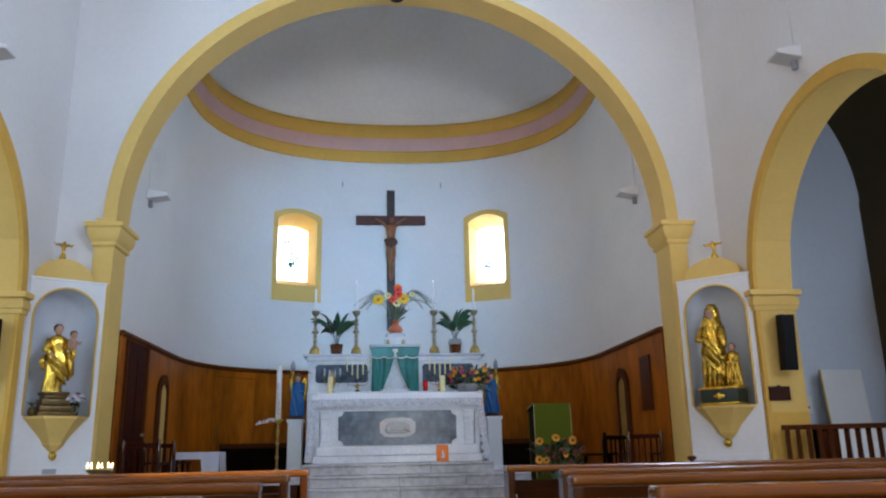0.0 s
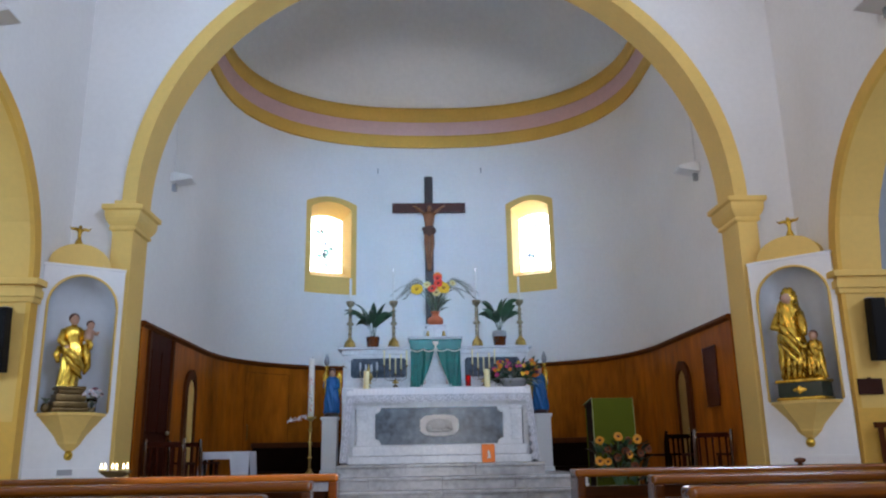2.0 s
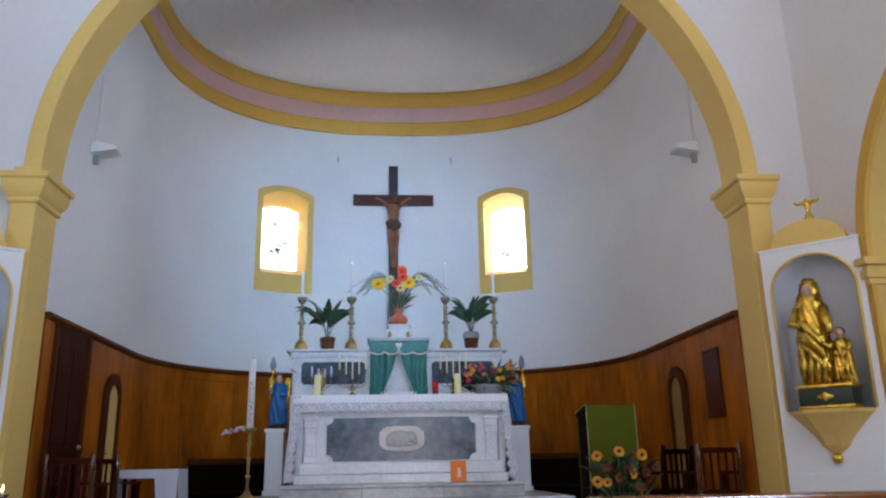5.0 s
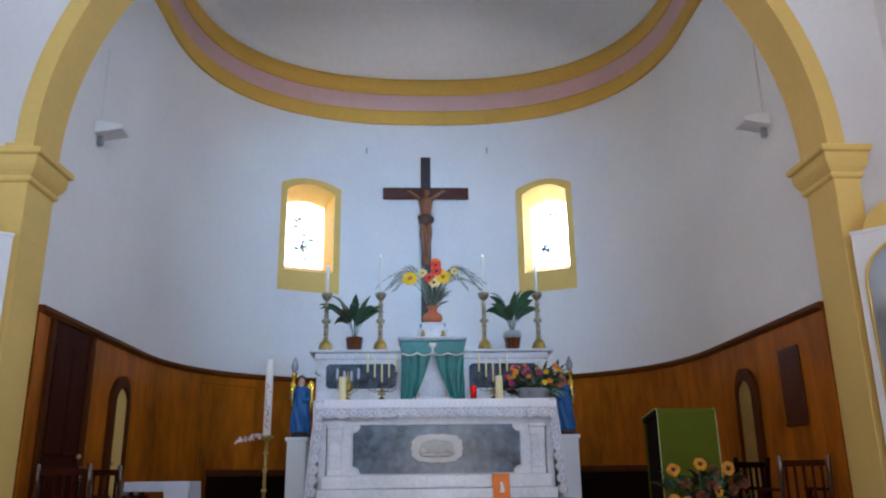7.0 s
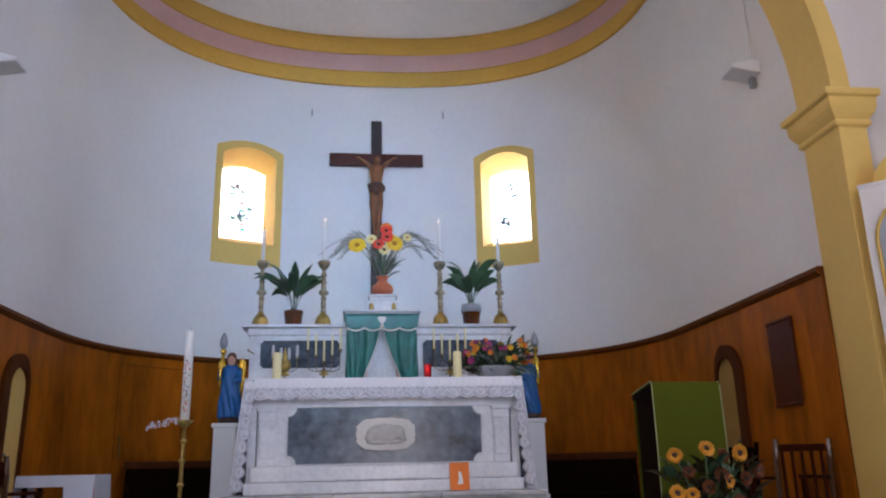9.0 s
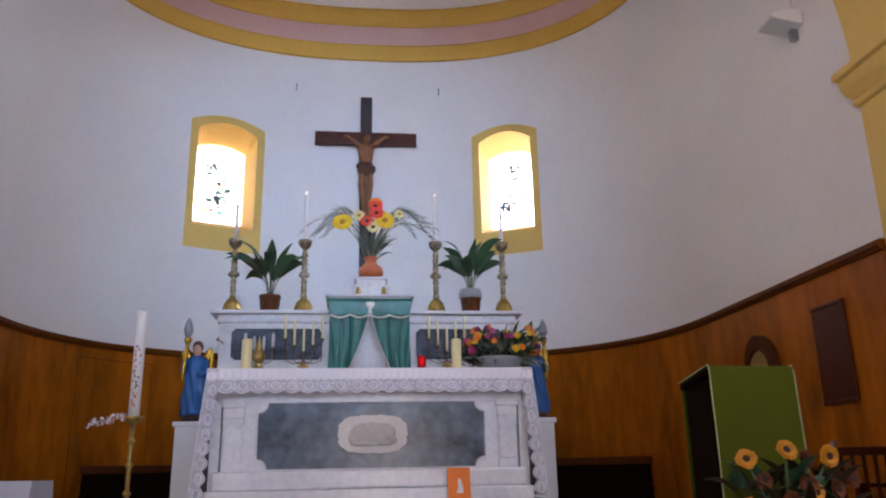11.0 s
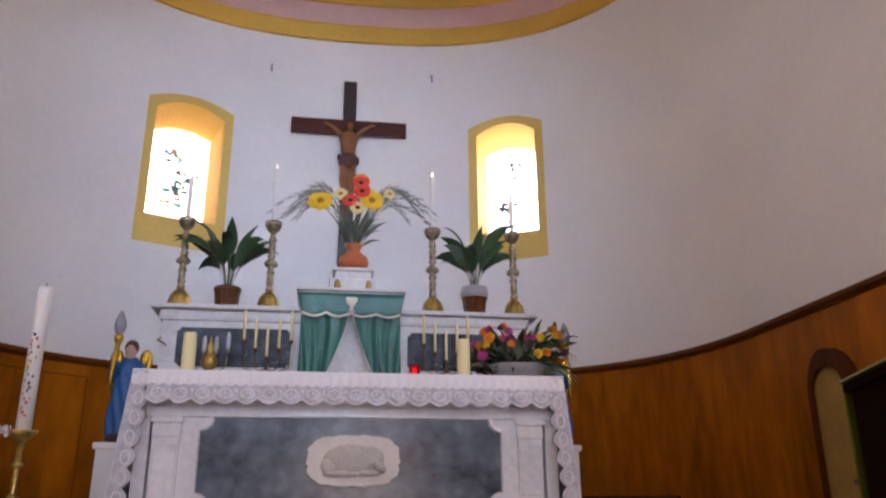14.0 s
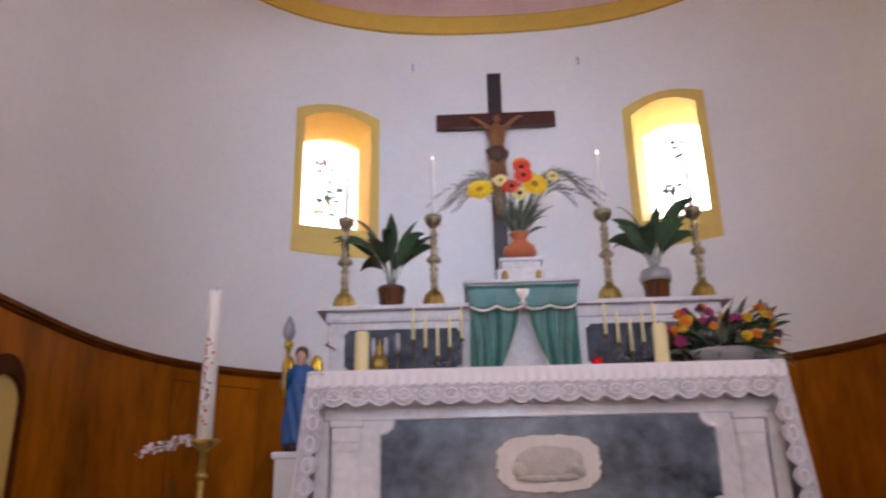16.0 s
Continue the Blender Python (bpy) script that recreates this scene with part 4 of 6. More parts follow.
def valance(u, v):
    ph = (u * 4) % 1
    hem = 0.16 + 0.028 * (math.sin(math.pi * ph) if u not in (0, 1) else 0)
    return Vector(((-0.415 + 0.83 * u) * (1 - 0.07 * v), -0.014 - 0.006 * math.sin(u * 31) * v, 0.745 - v * hem))


solidify(part("valance", grid_sheet(B(), valance, 64, 5), GREEN_SATIN, cur, smooth=True), 0.006)
fr = B()
fp = []
for i in range(81):
    q = valance(i / 80, 1.0)
    fp.append((q.x, q.y - 0.008, q.z))
tube(fr, fp, 0.010, 6)
part("fringe", fr, FRINGE, cur, "cream wavy fringe")
for sx in (-1, 1):
    def half(u, v, sx=sx):
        x_out = 0.385 + 0.01 * v * v
        x_in = 0.012 + 0.21 * v ** 1.25
        w = u * (x_out - x_in)
        folds = 0.030 * math.sin(u * 11 + 5 * v * v + 2.0 * math.sin(4 * u + v)) * (0.25 + v) + 0.007 * math.sin(u * 27 + 9 * v)
        return Vector((sx * (x_in + w), 0.015 + folds, 0.60 - 0.60 * v))
    solidify(part("drape", grid_sheet(B(), half, 40, 18), GREEN_SATIN, cur, smooth=True), 0.006)
    ep = [half(0.0, v) for v in np.linspace(0, 0.92, 24)]
    part("braid", tube(B(), [(q.x, q.y - 0.012, q.z) for q in ep], 0.0042, 6), FRINGE, cur, "cream braid")
em = B()
lathe(em, [(0.028, 0), (0.012, 0.012), (0.010, 0.04), (0.018, 0.05), (0.034, 0.075), (0.038, 0.11), (0.030, 0.115)], 14, (0, -0.03, 0.595), sy=0.3, sx=1.25)
part("emblem", em, FRINGE, cur, "cream embroidered chalice", True)
ped = thing("vase_stand", "small white marble stand with two gilt feet", "stand", (0.01, 13.22, 2.95 + 0.003))
part("slab", box(box(B(), -0.145, 0.145, -0.10, 0.10, 0.09, 0.185, 0.008), -0.165, 0.165, -0.12, 0.12, 0.16, 0.188, 0.006), MARBLE_MATT, ped)
part("base", box(B(), -0.19, 0.19, -0.11, 0.10, 0.0, 0.10, 0.01), MARBLE_MATT, ped)
for sx in (-1, 1):
    part("foot", lathe(B(), [(0.030, 0), (0.034, 0.012), (0.020, 0.03), (0.026, 0.05), (0.014, 0.075), (0.004, 0.085)], 12, (sx * 0.125, -0.125, 0.0)), BRASS_BRIGHT, ped, "gilt foot", True)


# ---- candlesticks and candles ----
def add_flame(parent, z, x=0, y=0, mat=None, s=1.0):
    part("flame", lathe(B(), [(0.001, 0), (0.005 * s, 0.008 * s), (0.006 * s, 0.016 * s), (0.003 * s, 0.03 * s), (0.0006, 0.042 * s)], 8, (x, y, z)), mat or FLAME, parent, "small lit flame", True)


def candlestick(at, candle, lit, tone, rz):
    c = thing("candlestick", "tall twisted brass altar candlestick with a slim ivory candle", "candlestick", at, rz, "candlesticks on the retable")
    foot = [(0.088, 0), (0.092, 0.012), (0.086, 0.02), (0.084, 0.045), (0.074, 0.085), (0.05, 0.115), (0.032, 0.13), (0.028, 0.145)]
    part("foot", lathe(B(), foot, 24, fold=lambda a, k: 1 + 0.09 * math.cos(6 * a) * (1 - k)), BRASS_BRIGHT, c, "domed lobed foot", True)
    for k in range(3):
        a = radians(90 + 120 * k)
        part("paw", ball(B(), (0.085 * math.cos(a), 0.085 * math.sin(a), 0.012), 0.018, 0.018, 0.012), BRASS, c, "", True)
    shaft = [(0.026, 0.145)]
    for k in range(1, 40):
        z = 0.145 + (0.60 - 0.145) * k / 40
        r = 0.027 + 0.0035 * math.sin(k * 1.6)
        shaft.append((r, z))
    part("shaft", lathe(B(), shaft + [(0.02, 0.60)], 14, fold=lambda a, k: 1 + 0.11 * math.cos(2 * a + k * 42)), tone, c, "twisted shaft", True)
    part("knop", lathe(B(), [(0.024, 0.33), (0.05, 0.345), (0.056, 0.358), (0.05, 0.372), (0.03, 0.39), (0.024, 0.40)], 16, fold=lambda a, k: 1 + 0.05 * math.cos(8 * a)), tone, c, "", True)
    part("drip_cup", lathe(B(), [(0.02, 0.60), (0.026, 0.615), (0.05, 0.635), (0.064, 0.665), (0.068, 0.70), (0.062, 0.70), (0.05, 0.67), (0.02, 0.66)], 18, fold=lambda a, k: 1 + (0.06 * math.cos(9 * a) if k > 0.4 else 0)), tone, c, "crown shaped drip cup", True)
    part("candle", lathe(B(), [(0.021, 0.66), (0.019, 0.66 + candle - 0.01), (0.014, 0.66 + candle)], 12), WAX_WHITE, c, "slim ivory candle", True)
    part("wick", tube(B(), [(0, 0, 0.655 + candle), (0.002, 0, 0.675 + candle)], 0.0018, 5), BLACK, c)
    if lit:
        add_flame(c, 0.668 + candle, s=0.75)
    return c


RT = 2.803
for x, candle, lit, tone, rz in ((-1.345, 0.40, False, BRASS, 3), (-0.655, 0.50, True, BRASS, 20), (0.672, 0.50, True, BRASS, 41), (1.365, 0.40, False, BRASS, 11)):
    cs = candlestick((x, 13.24, RT), candle, lit, tone, rz)
    cs.matrix_basis = cs.matrix_basis @ Matrix.Diagonal((1, 1, 1.06, 1))


# ---- leaves and flowers ----
def leaf_blade(length, width, bend, twist=0.0, stalk=0.0, nseg=8):
    """A pointed leaf that rises along x and bends over; returns a bmesh in its own frame."""
    bm = B()
    rows = []
    pts = []
    x = z = 0.0
    ang = 0.0
    total = stalk + length
    n = nseg + (4 if stalk else 0)
    for k in range(n + 1):
        q = k / n
        d = q * total
        if d < stalk:
            w = 0.004
        else:
            f = (d - stalk) / length
            w = max(0.001, width * math.sin(math.pi * min(1, f) ** 0.75) * (1 - 0.15 * f))
        a = bend * q * q
        if k:
            x += total / n * math.sin(a)
            z += total / n * math.cos(a)
        cup = 0.25 * w
        tw = twist * min(1.0, 1.6 * q)
        row = []
        for sgn, up in ((-1, cup), (0, 0), (1, cup)):
            off = sgn * w * math.sin(tw)
            row.append(bm.verts.new((x + (off - up * math.cos(tw)) * math.cos(a), sgn * w * math.cos(tw) + up * math.sin(tw), z - (off - up * math.cos(tw)) * math.sin(a))))
        rows.append(row)
    for a_, b_ in zip(rows, rows[1:]):
        for k in range(2):
            bm.faces.new((a_[k], a_[k + 1], b_[k + 1], b_[k]))
    return bm


def place(ob, m):
    ob.matrix_basis = m
    return ob


def house_plant(at, seed, tall, ruff):
    rnd = random.Random(seed)
    p = thing("potted_plant", "broad leaved green plant in a glazed brown pot" + (" with foil" if ruff else ""), "potted plant", at, 0, "plants on the retable")
    part("pot", lathe(B(), [(0.078, 0), (0.084, 0.01), (0.098, 0.13), (0.108, 0.14), (0.112, 0.155), (0.106, 0.172), (0.094, 0.175), (0.09, 0.15)], 28), GLAZED, p, "brown glazed pot", True)
    for k in range(10):
        a = 2 * math.pi * k / 10
        part("rib", tube(B(), [(0.086 * math.cos(a), 0.086 * math.sin(a), 0.02), (0.098 * math.cos(a), 0.098 * math.sin(a), 0.13)], 0.0045, 5), GLAZED, p)
    part("soil", lathe(B(), [(0.09, 0.15), (0.088, 0.165), (0.03, 0.172)], 16), SOIL, p)
    if ruff:
        part("foil_ruff", lathe(B(), [(0.112, 0.15), (0.118, 0.19), (0.105, 0.245), (0.085, 0.25), (0.08, 0.20)], 30, fold=lambda a, k: 1 + 0.06 * math.cos(11 * a) * k), ZINC, p, "grey foil collar", True)
    z0 = 0.17 + (0.06 if ruff else 0)
    n = 18 if not ruff else 15
    for k in range(n):
        a = 2 * math.pi * (k * 0.382 + 0.05 * rnd.random())
        lean = rnd.uniform(1.1, 2.0) if k > 3 else rnd.uniform(0.5, 1.0)
        sideways = abs(math.cos(a))
        ob = part("leaf", leaf_blade(rnd.uniform(0.28, 0.38) * tall, rnd.uniform(0.052, 0.068), lean, rnd.choice((-1, 1)) * (rnd.uniform(0.8, 1.4) if sideways > 0.5 else rnd.uniform(0.0, 0.5)), rnd.uniform(0.13, 0.28) * tall, 12), LEAF, p, smooth=True)
        place(ob, Matrix.Translation((0.025 * math.cos(a), 0.025 * math.sin(a), z0)) @ pose(0, 0, 0, 0, 4 + (18 if k > 5 else 8) * rnd.random(), math.degrees(a)))
    return p


house_plant((-0.985, 13.26, RT), 4, 1.12, False)
house_plant((1.03, 13.26, RT), 9, 1.15, True)


def bloom(parent, at, r, colour, eye, face, petals=18, rows=2, rnd=random):
    """A daisy-like flower head whose face looks along the direction face."""
    q = Vector(face).to_track_quat("Z", "Y").to_matrix().to_4x4()
    m = Matrix.Translation(at) @ q
    bm = B()
    for row in range(rows):
        rr = r * (1 - 0.22 * row)
        for k in range(petals):
            a = 2 * math.pi * (k + 0.5 * row) / petals + 0.06 * rnd.uniform(-1, 1)
            w = rr * math.sin(math.pi / petals) * 1.5
            L = rr * rnd.uniform(0.9, 1.05)
            lift = 0.012 * row + rnd.uniform(-0.03, 0.06) * r
            c, s = math.cos(a), math.sin(a)
            pts = [(0.25 * L, -w * 0.4, 0.0), (0.25 * L, w * 0.4, 0.0), (0.7 * L, w, lift * 0.7 + 0.004), (L, w * 0.35, lift), (L, -w * 0.35, lift), (0.7 * L, -w, lift * 0.7)]
            bm.faces.new([bm.verts.new((x * c - y * s, x * s + y * c, z)) for x, y, z in pts])
    ob = place(part("flower_head", bm, PETAL[colour], parent), m)
    solidify(ob, 0.0015)
    e = part("flower_centre", ball(B(), (0, 0, 0.002), r * (0.42 if colour == "orange" or petals == 18 else 0.30), r * (0.42 if petals == 18 else 0.30), r * 0.12, u=10, v=6), eye, ob, smooth=True)
    return ob


bq = thing("flower_bouquet", "terracotta vase of red and yellow gerberas with dried grasses", "bouquet", (0.01, 13.20, 3.143))
part("vase", lathe(B(), [(0.085, 0), (0.112, 0.02), (0.126, 0.062), (0.116, 0.105), (0.07, 0.142), (0.052, 0.165), (0.062, 0.20), (0.080, 0.215), (0.068, 0.212), (0.044, 0.165)], 28), TERRACOTTA, bq, "round terracotta vase", True)
heads = [(0.04, -0.09, 0.745, 0.062, "red", FLOWER_EYE), (-0.045, -0.11, 0.575, 0.062, "red", FLOWER_EYE), (-0.29, -0.07, 0.575, 0.078, "yellow", FLOWER_EYE_Y), (0.135, -0.11, 0.585, 0.078, "yellow", FLOWER_EYE_Y), (-0.125, -0.07, 0.645, 0.055, "pale", FLOWER_EYE_Y), (0.015, -0.13, 0.505, 0.058, "pale", FLOWER_EYE), (0.285, -0.05, 0.675, 0.045, "pale", FLOWER_EYE_Y), (0.045, -0.03, 0.80, 0.058, "orange", FLOWER_EYE), (0.05, -0.12, 0.66, 0.062, "red", FLOWER_EYE)]
rnd = random.Random(5)
for x, y, z, r, colour, eye in heads:
    bloom(bq, (x, y, z), r * (1.35 if colour == "yellow" else 1.2), colour, eye, (x * 0.5, -1, 0.25 + 0.2 * rnd.random()), 16, 2, rnd)
    part("stem", tube(B(), [(0, 0, 0.15), (x * 0.35, y * 0.4, 0.15 + (z - 0.15) * 0.5), (x, y + 0.012, z - 0.005)], 0.004, 5), STEM, bq)
for k in range(110):
    a = rnd.uniform(-1.25, 1.25)
    L = rnd.uniform(0.16, 0.38)
    ob = part("leaf", leaf_blade(L, rnd.uniform(0.006, 0.018), rnd.uniform(0.2, 1.0), rnd.uniform(-1, 1), 0.03, 6), LEAF_SOFT, bq)
    place(ob, Matrix.Translation((0.03 * math.sin(a), rnd.uniform(-0.04, 0.03), 0.16 + rnd.uniform(0, 0.14))) @ pose(0, 0, 0, rnd.uniform(-25, 25), math.degrees(a) * 0.55, rnd.uniform(-40, 40)))
gr = B()
for k in range(24):
    sx = -1 if k % 2 else 1
    reach, top = rnd.uniform(0.40, 0.66), rnd.uniform(0.40, 0.60)
    pts = []
    for q in np.linspace(0, 1, 12):
        pts.append((sx * reach * q ** 1.25, -0.03 + 0.06 * rnd.random() * q, 0.17 + top * math.sin(q * 2.25) / 0.95 * (1 - 0.12 * q)))
    tube(gr, pts, [0.0030 - 0.0022 * q for q in np.linspace(0, 1, 12)], 5)
    for q in range(5, 12):
        for b in range(9):
            px, py, pz = pts[q]
            d = rnd.uniform(0.05, 0.11)
            gx_, gy_, gz_ = [pts[q][e] - pts[q - 1][e] for e in range(3)]
            gl = math.sqrt(gx_ * gx_ + gz_ * gz_) or 1
            tube(gr, [(px, py, pz), (px + d * gx_ / gl + rnd.uniform(-0.014, 0.014), py + rnd.uniform(-0.02, 0.02), pz + d * gz_ / gl + rnd.uniform(-0.014, 0.014))], [0.0016, 0.0005], 3)
part("dried_grass", gr, DRY_GRASS, bq, "feathery dried grasses")["kind"] = "stuff"

# flowers in a grey bowl on the altar
bowl = thing("flower_arrangement", "grey bowl of orange, yellow and magenta flowers with dark foliage", "flower arrangement", (1.10, 12.18, PREDELLA + Z + 0.009))
part("bowl", lathe(B(), [(0.10, 0), (0.14, 0.03), (0.20, 0.10), (0.23, 0.14), (0.225, 0.15), (0.18, 0.12)], 28), ZINC, bowl, "grey metal bowl", True)
rnd = random.Random(21)
for k in range(54):
    a, e = rnd.uniform(0, 2 * math.pi), rnd.uniform(0.1, 1.2)
    x, y, z = 0.33 * math.cos(a) * math.cos(e * 0.7) + 0.03, 0.20 * math.sin(a) * math.cos(e * 0.7), 0.16 + 0.27 * math.sin(e)
    colour = rnd.choice(["orange", "yellow", "yellow", "magenta", "magenta", "purple", "purple", "orange", "yellow"])
    bm = B()
    r = rnd.uniform(0.027, 0.044)
    for row in range(4):
        for i in range(9):
            t = 2 * math.pi * (i + 0.5 * row) / 9
            rr, zz = r * (1 - 0.2 * row), r * 0.28 * row
            c, s = math.cos(t), math.sin(t)
            w = r * 0.34
            bm.faces.new([bm.verts.new((px * c - py * s, px * s + py * c, pz)) for px, py, pz in ((0.1 * r, -w * 0.3, zz - 0.002), (0.1 * r, w * 0.3, zz - 0.002), (rr * 0.8, w, zz), (rr, 0, zz + 0.1 * r), (rr * 0.8, -w, zz))])
    d = Vector((x * 0.7, -0.30 + 0.5 * y, z * 0.7))
    q = d.to_track_quat("Z", "Y").to_matrix().to_4x4()
    place(part("flower_head", bm, PETAL[colour], bowl), Matrix.Translation((x, y, z)) @ q)
for k in range(190):
    a = rnd.uniform(0, 2 * math.pi)
    ob = part("leaf", leaf_blade(rnd.uniform(0.14, 0.27), rnd.uniform(0.012, 0.026), rnd.uniform(0.3, 1.2), rnd.uniform(-1, 1), 0.04, 5), rnd.choice([LEAF, LEAF_SOFT, LEAF]), bowl)
    place(ob, Matrix.Translation((0.20 * math.cos(a) * rnd.random(), 0.12 * math.sin(a) * rnd.random(), 0.10 + 0.12 * rnd.random())) @ pose(0, 0, 0, 0, rnd.uniform(15, 95), math.degrees(a)))

for k in range(46):
    low = k < 26
    a = rnd.uniform(120, 240) if low else rnd.uniform(-70, 70)
    ob = part("leaf", leaf_blade(rnd.uniform(0.10, 0.20), rnd.uniform(0.012, 0.022), rnd.uniform(0.3, 1.0), rnd.uniform(-1, 1), 0.05, 5), BROWN_LEAF if low else LEAF, bowl)
    place(ob, Matrix.Translation((-0.22 + rnd.uniform(-0.06, 0.08), rnd.uniform(-0.05, 0.05), 0.04 + 0.12 * rnd.random()) if low else (0.20 + rnd.uniform(-0.1, 0.1), rnd.uniform(-0.05, 0.05), 0.24 + 0.10 * rnd.random())) @ pose(0, 0, 0, 0, rnd.uniform(10, 70) if low else rnd.uniform(10, 50), a))

# pillar candles on the altar
for x in (-1.0, 0.685):
    c = thing("pillar_candle", "thick ivory pillar candle on a shallow brass dish", "candle", (x, 11.88, PREDELLA + Z + 0.009), 0, "pillar candles on the altar")
    part("dish", lathe(B(), [(0.03, 0), (0.06, 0.004), (0.065, 0.012), (0.055, 0.010)], 18), BRASS, c, "", True)
    part("wax", lathe(B(), [(0.040, 0.010), (0.041, 0.02), (0.040, 0.255), (0.036, 0.268), (0.02, 0.262)], 20, fold=lambda a, k: 1 + 0.012 * math.cos(5 * a)), WAX, c, "", True)
    part("wick", tube(B(), [(0, 0, 0.26), (0.003, 0, 0.285)], 0.002, 5), BLACK, c)


def branched(at, n, tall, tone, label, shades=False, spread=0.115):
    c = thing("candelabrum", label, "candelabrum", at)
    part("foot", lathe(B(), [(0.050, 0), (0.052, 0.01), (0.034, 0.025), (0.009, 0.045), (0.007, 0.10), (0.016, 0.12), (0.007, 0.14), (0.006, 0.18)], 18), tone, c, "", True)
    for k in range(n):
        off = (k - (n - 1) / 2) * spread * 2 / max(1, n - 1) * 1.5
        z = 0.20 + (0.03 if shades else 0.082) * abs(off) / spread
        if abs(off) > 0.001:
            part("arm", tube(B(), [(0, 0, 0.12), (off * 0.5, 0, 0.10), (off * 0.95, 0, 0.13), (off, 0, z)], 0.0045, 6), tone, c, "", True)
        part("cup", lathe(B(), [(0.006, z - 0.012), (0.017, z), (0.019, z + 0.012), (0.014, z + 0.016)], 12, (off, 0, 0)), tone, c, "", True)
        if shades:
            part("glass_shade", lathe(B(), [(0.013, z + 0.02), (0.017, z + 0.05), (0.016, z + 0.12), (0.008, z + 0.145)], 12, (off, 0, 0)), FROST, c, "grey glass shade", True)
        else:
            part("candle", lathe(B(), [(0.0115, z + 0.015), (0.0105, z + tall), (0.006, z + tall + 0.012)], 10, (off, 0, 0)), WAX, c, "slim cream candle", True)
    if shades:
        part("urn", lathe(B(), [(0.02, 0.10), (0.05, 0.13), (0.062, 0.17), (0.045, 0.21), (0.02, 0.235), (0.026, 0.27), (0.012, 0.31), (0.004, 0.36)], 16, fold=lambda a, k: 1 + 0.08 * math.cos(6 * a)), BRASS_BRIGHT, c, "gilt urn", True)
    part("leaf_scroll", ball(ball(ball(B(), (0, -0.01, 0.085), 0.030, 0.012, 0.030), (-0.032, 0, 0.075), 0.02, 0.01, 0.013), (0.032, 0, 0.075), 0.02, 0.01, 0.013), BRASS_BRIGHT, c, "gilt leaf ornament", True)
    if not shades:
        sprig = B()
        rnd_c = random.Random(int(at[0] * 100))
        for k in range(46):
            q = rnd_c.uniform(-1, 1)
            o = Vector((q * spread * 1.45, -0.01 + rnd_c.uniform(-0.02, 0.02), 0.135 + 0.10 * abs(q) + rnd_c.uniform(-0.03, 0.03)))
            n1 = Vector((rnd_c.uniform(-1, 1), rnd_c.uniform(-1, 0), rnd_c.uniform(-1, 1))).normalized()
            t1 = n1.orthogonal().normalized()
            b1 = n1.cross(t1)
            r1 = rnd_c.uniform(0.007, 0.014)
            sprig.faces.new([sprig.verts.new(o + t1 * r1 * a1 + b1 * r1 * c1 * 0.55) for a1, c1 in ((-1, 0), (0, -1), (1.2, 0), (0, 1))])
        part("leaf_sprays", sprig, LAMP_GREY, c, "small silvered leaves")["kind"] = "stuff"
    return c


GZ = PREDELLA + 1.103
branched((-0.62, 12.93, GZ), 5, 0.235, BRONZE, "bronze candelabrum with five slim cream candles")
branched((0.735, 12.93, GZ), 5, 0.235, BRONZE, "bronze candelabrum with five slim cream candles")
branched((-1.03, 12.93, GZ), 4, 0.20, BRASS, "brass lamp bracket with four grey glass shades", True, 0.085)
vot = thing("sanctuary_lamp", "small lit red glass votive lamp", "lamp", (0.49, 12.93, GZ))
part("glass", lathe(B(), [(0.034, 0), (0.040, 0.012), (0.042, 0.13), (0.044, 0.172), (0.038, 0.17), (0.034, 0.02)], 18), RED_GLASS, vot, "", True)
part("glowing_flame", lathe(B(), [(0.016, 0.085), (0.024, 0.105), (0.020, 0.130), (0.004, 0.155)], 10), VOTIVE, vot, "", True)

# ---- crucifix ----
cross = thing("crucifix", "large dark wooden cross hung on the apse wall", "crucifix", (-0.005, 16.52, 3.70))
part("upright", box(B(), -0.088, 0.088, -0.03, 0.03, 0, 3.14, 0.008), CROSS_WOOD, cross)
part("crossbar", box(B(), -0.765, 0.765, -0.036, 0.028, 2.345, 2.55, 0.008), CROSS_BAR, cross)
part("inscription_plate", box(B(), -0.07, 0.07, -0.045, -0.03, 2.62, 2.66, 0.003), CROSS_WOOD, cross)
fig = B()
Y = -0.085
lathe(fig, [(0.03, 1.42), (0.055, 1.60), (0.075, 1.78), (0.09, 1.92), (0.085, 2.02), (0.10, 2.14), (0.12, 2.26), (0.09, 2.32), (0.035, 2.35), (0.035, 2.38)], 14, (0.0, Y, 0), sy=0.6)
ball(fig, (0.012, Y - 0.03, 2.405), 0.05, 0.05, 0.065, mi=0)
ball(fig, (0.008, Y + 0.005, 2.43), 0.056, 0.05, 0.058, mi=1)
for sx in (-1, 1):
    tube(fig, [(sx * 0.08, Y, 2.28), (sx * 0.19, Y, 2.38), (sx * 0.29, Y + 0.02, 2.46), (sx * 0.335, Y + 0.04, 2.475)], [0.036, 0.028, 0.022, 0.02], 8)
    tube(fig, [(sx * 0.045, Y, 1.90), (sx * 0.06, Y - 0.04, 1.64), (sx * 0.035, Y - 0.02, 1.42), (sx * 0.02, Y, 1.15), (sx * 0.015, Y - 0.04, 1.08)], [0.055, 0.048, 0.04, 0.03, 0.025], 8)
lathe(fig, [(0.085, 1.80), (0.115, 1.86), (0.12, 1.95), (0.098, 2.02)], 18, (0, Y, 0), fold=lambda a, k: 1 + 0.08 * math.cos(7 * a + 5 * k), mi=1, sy=0.7)
ball(fig, (0.115, Y, 1.93), 0.03, 0.03, 0.06, mi=1)
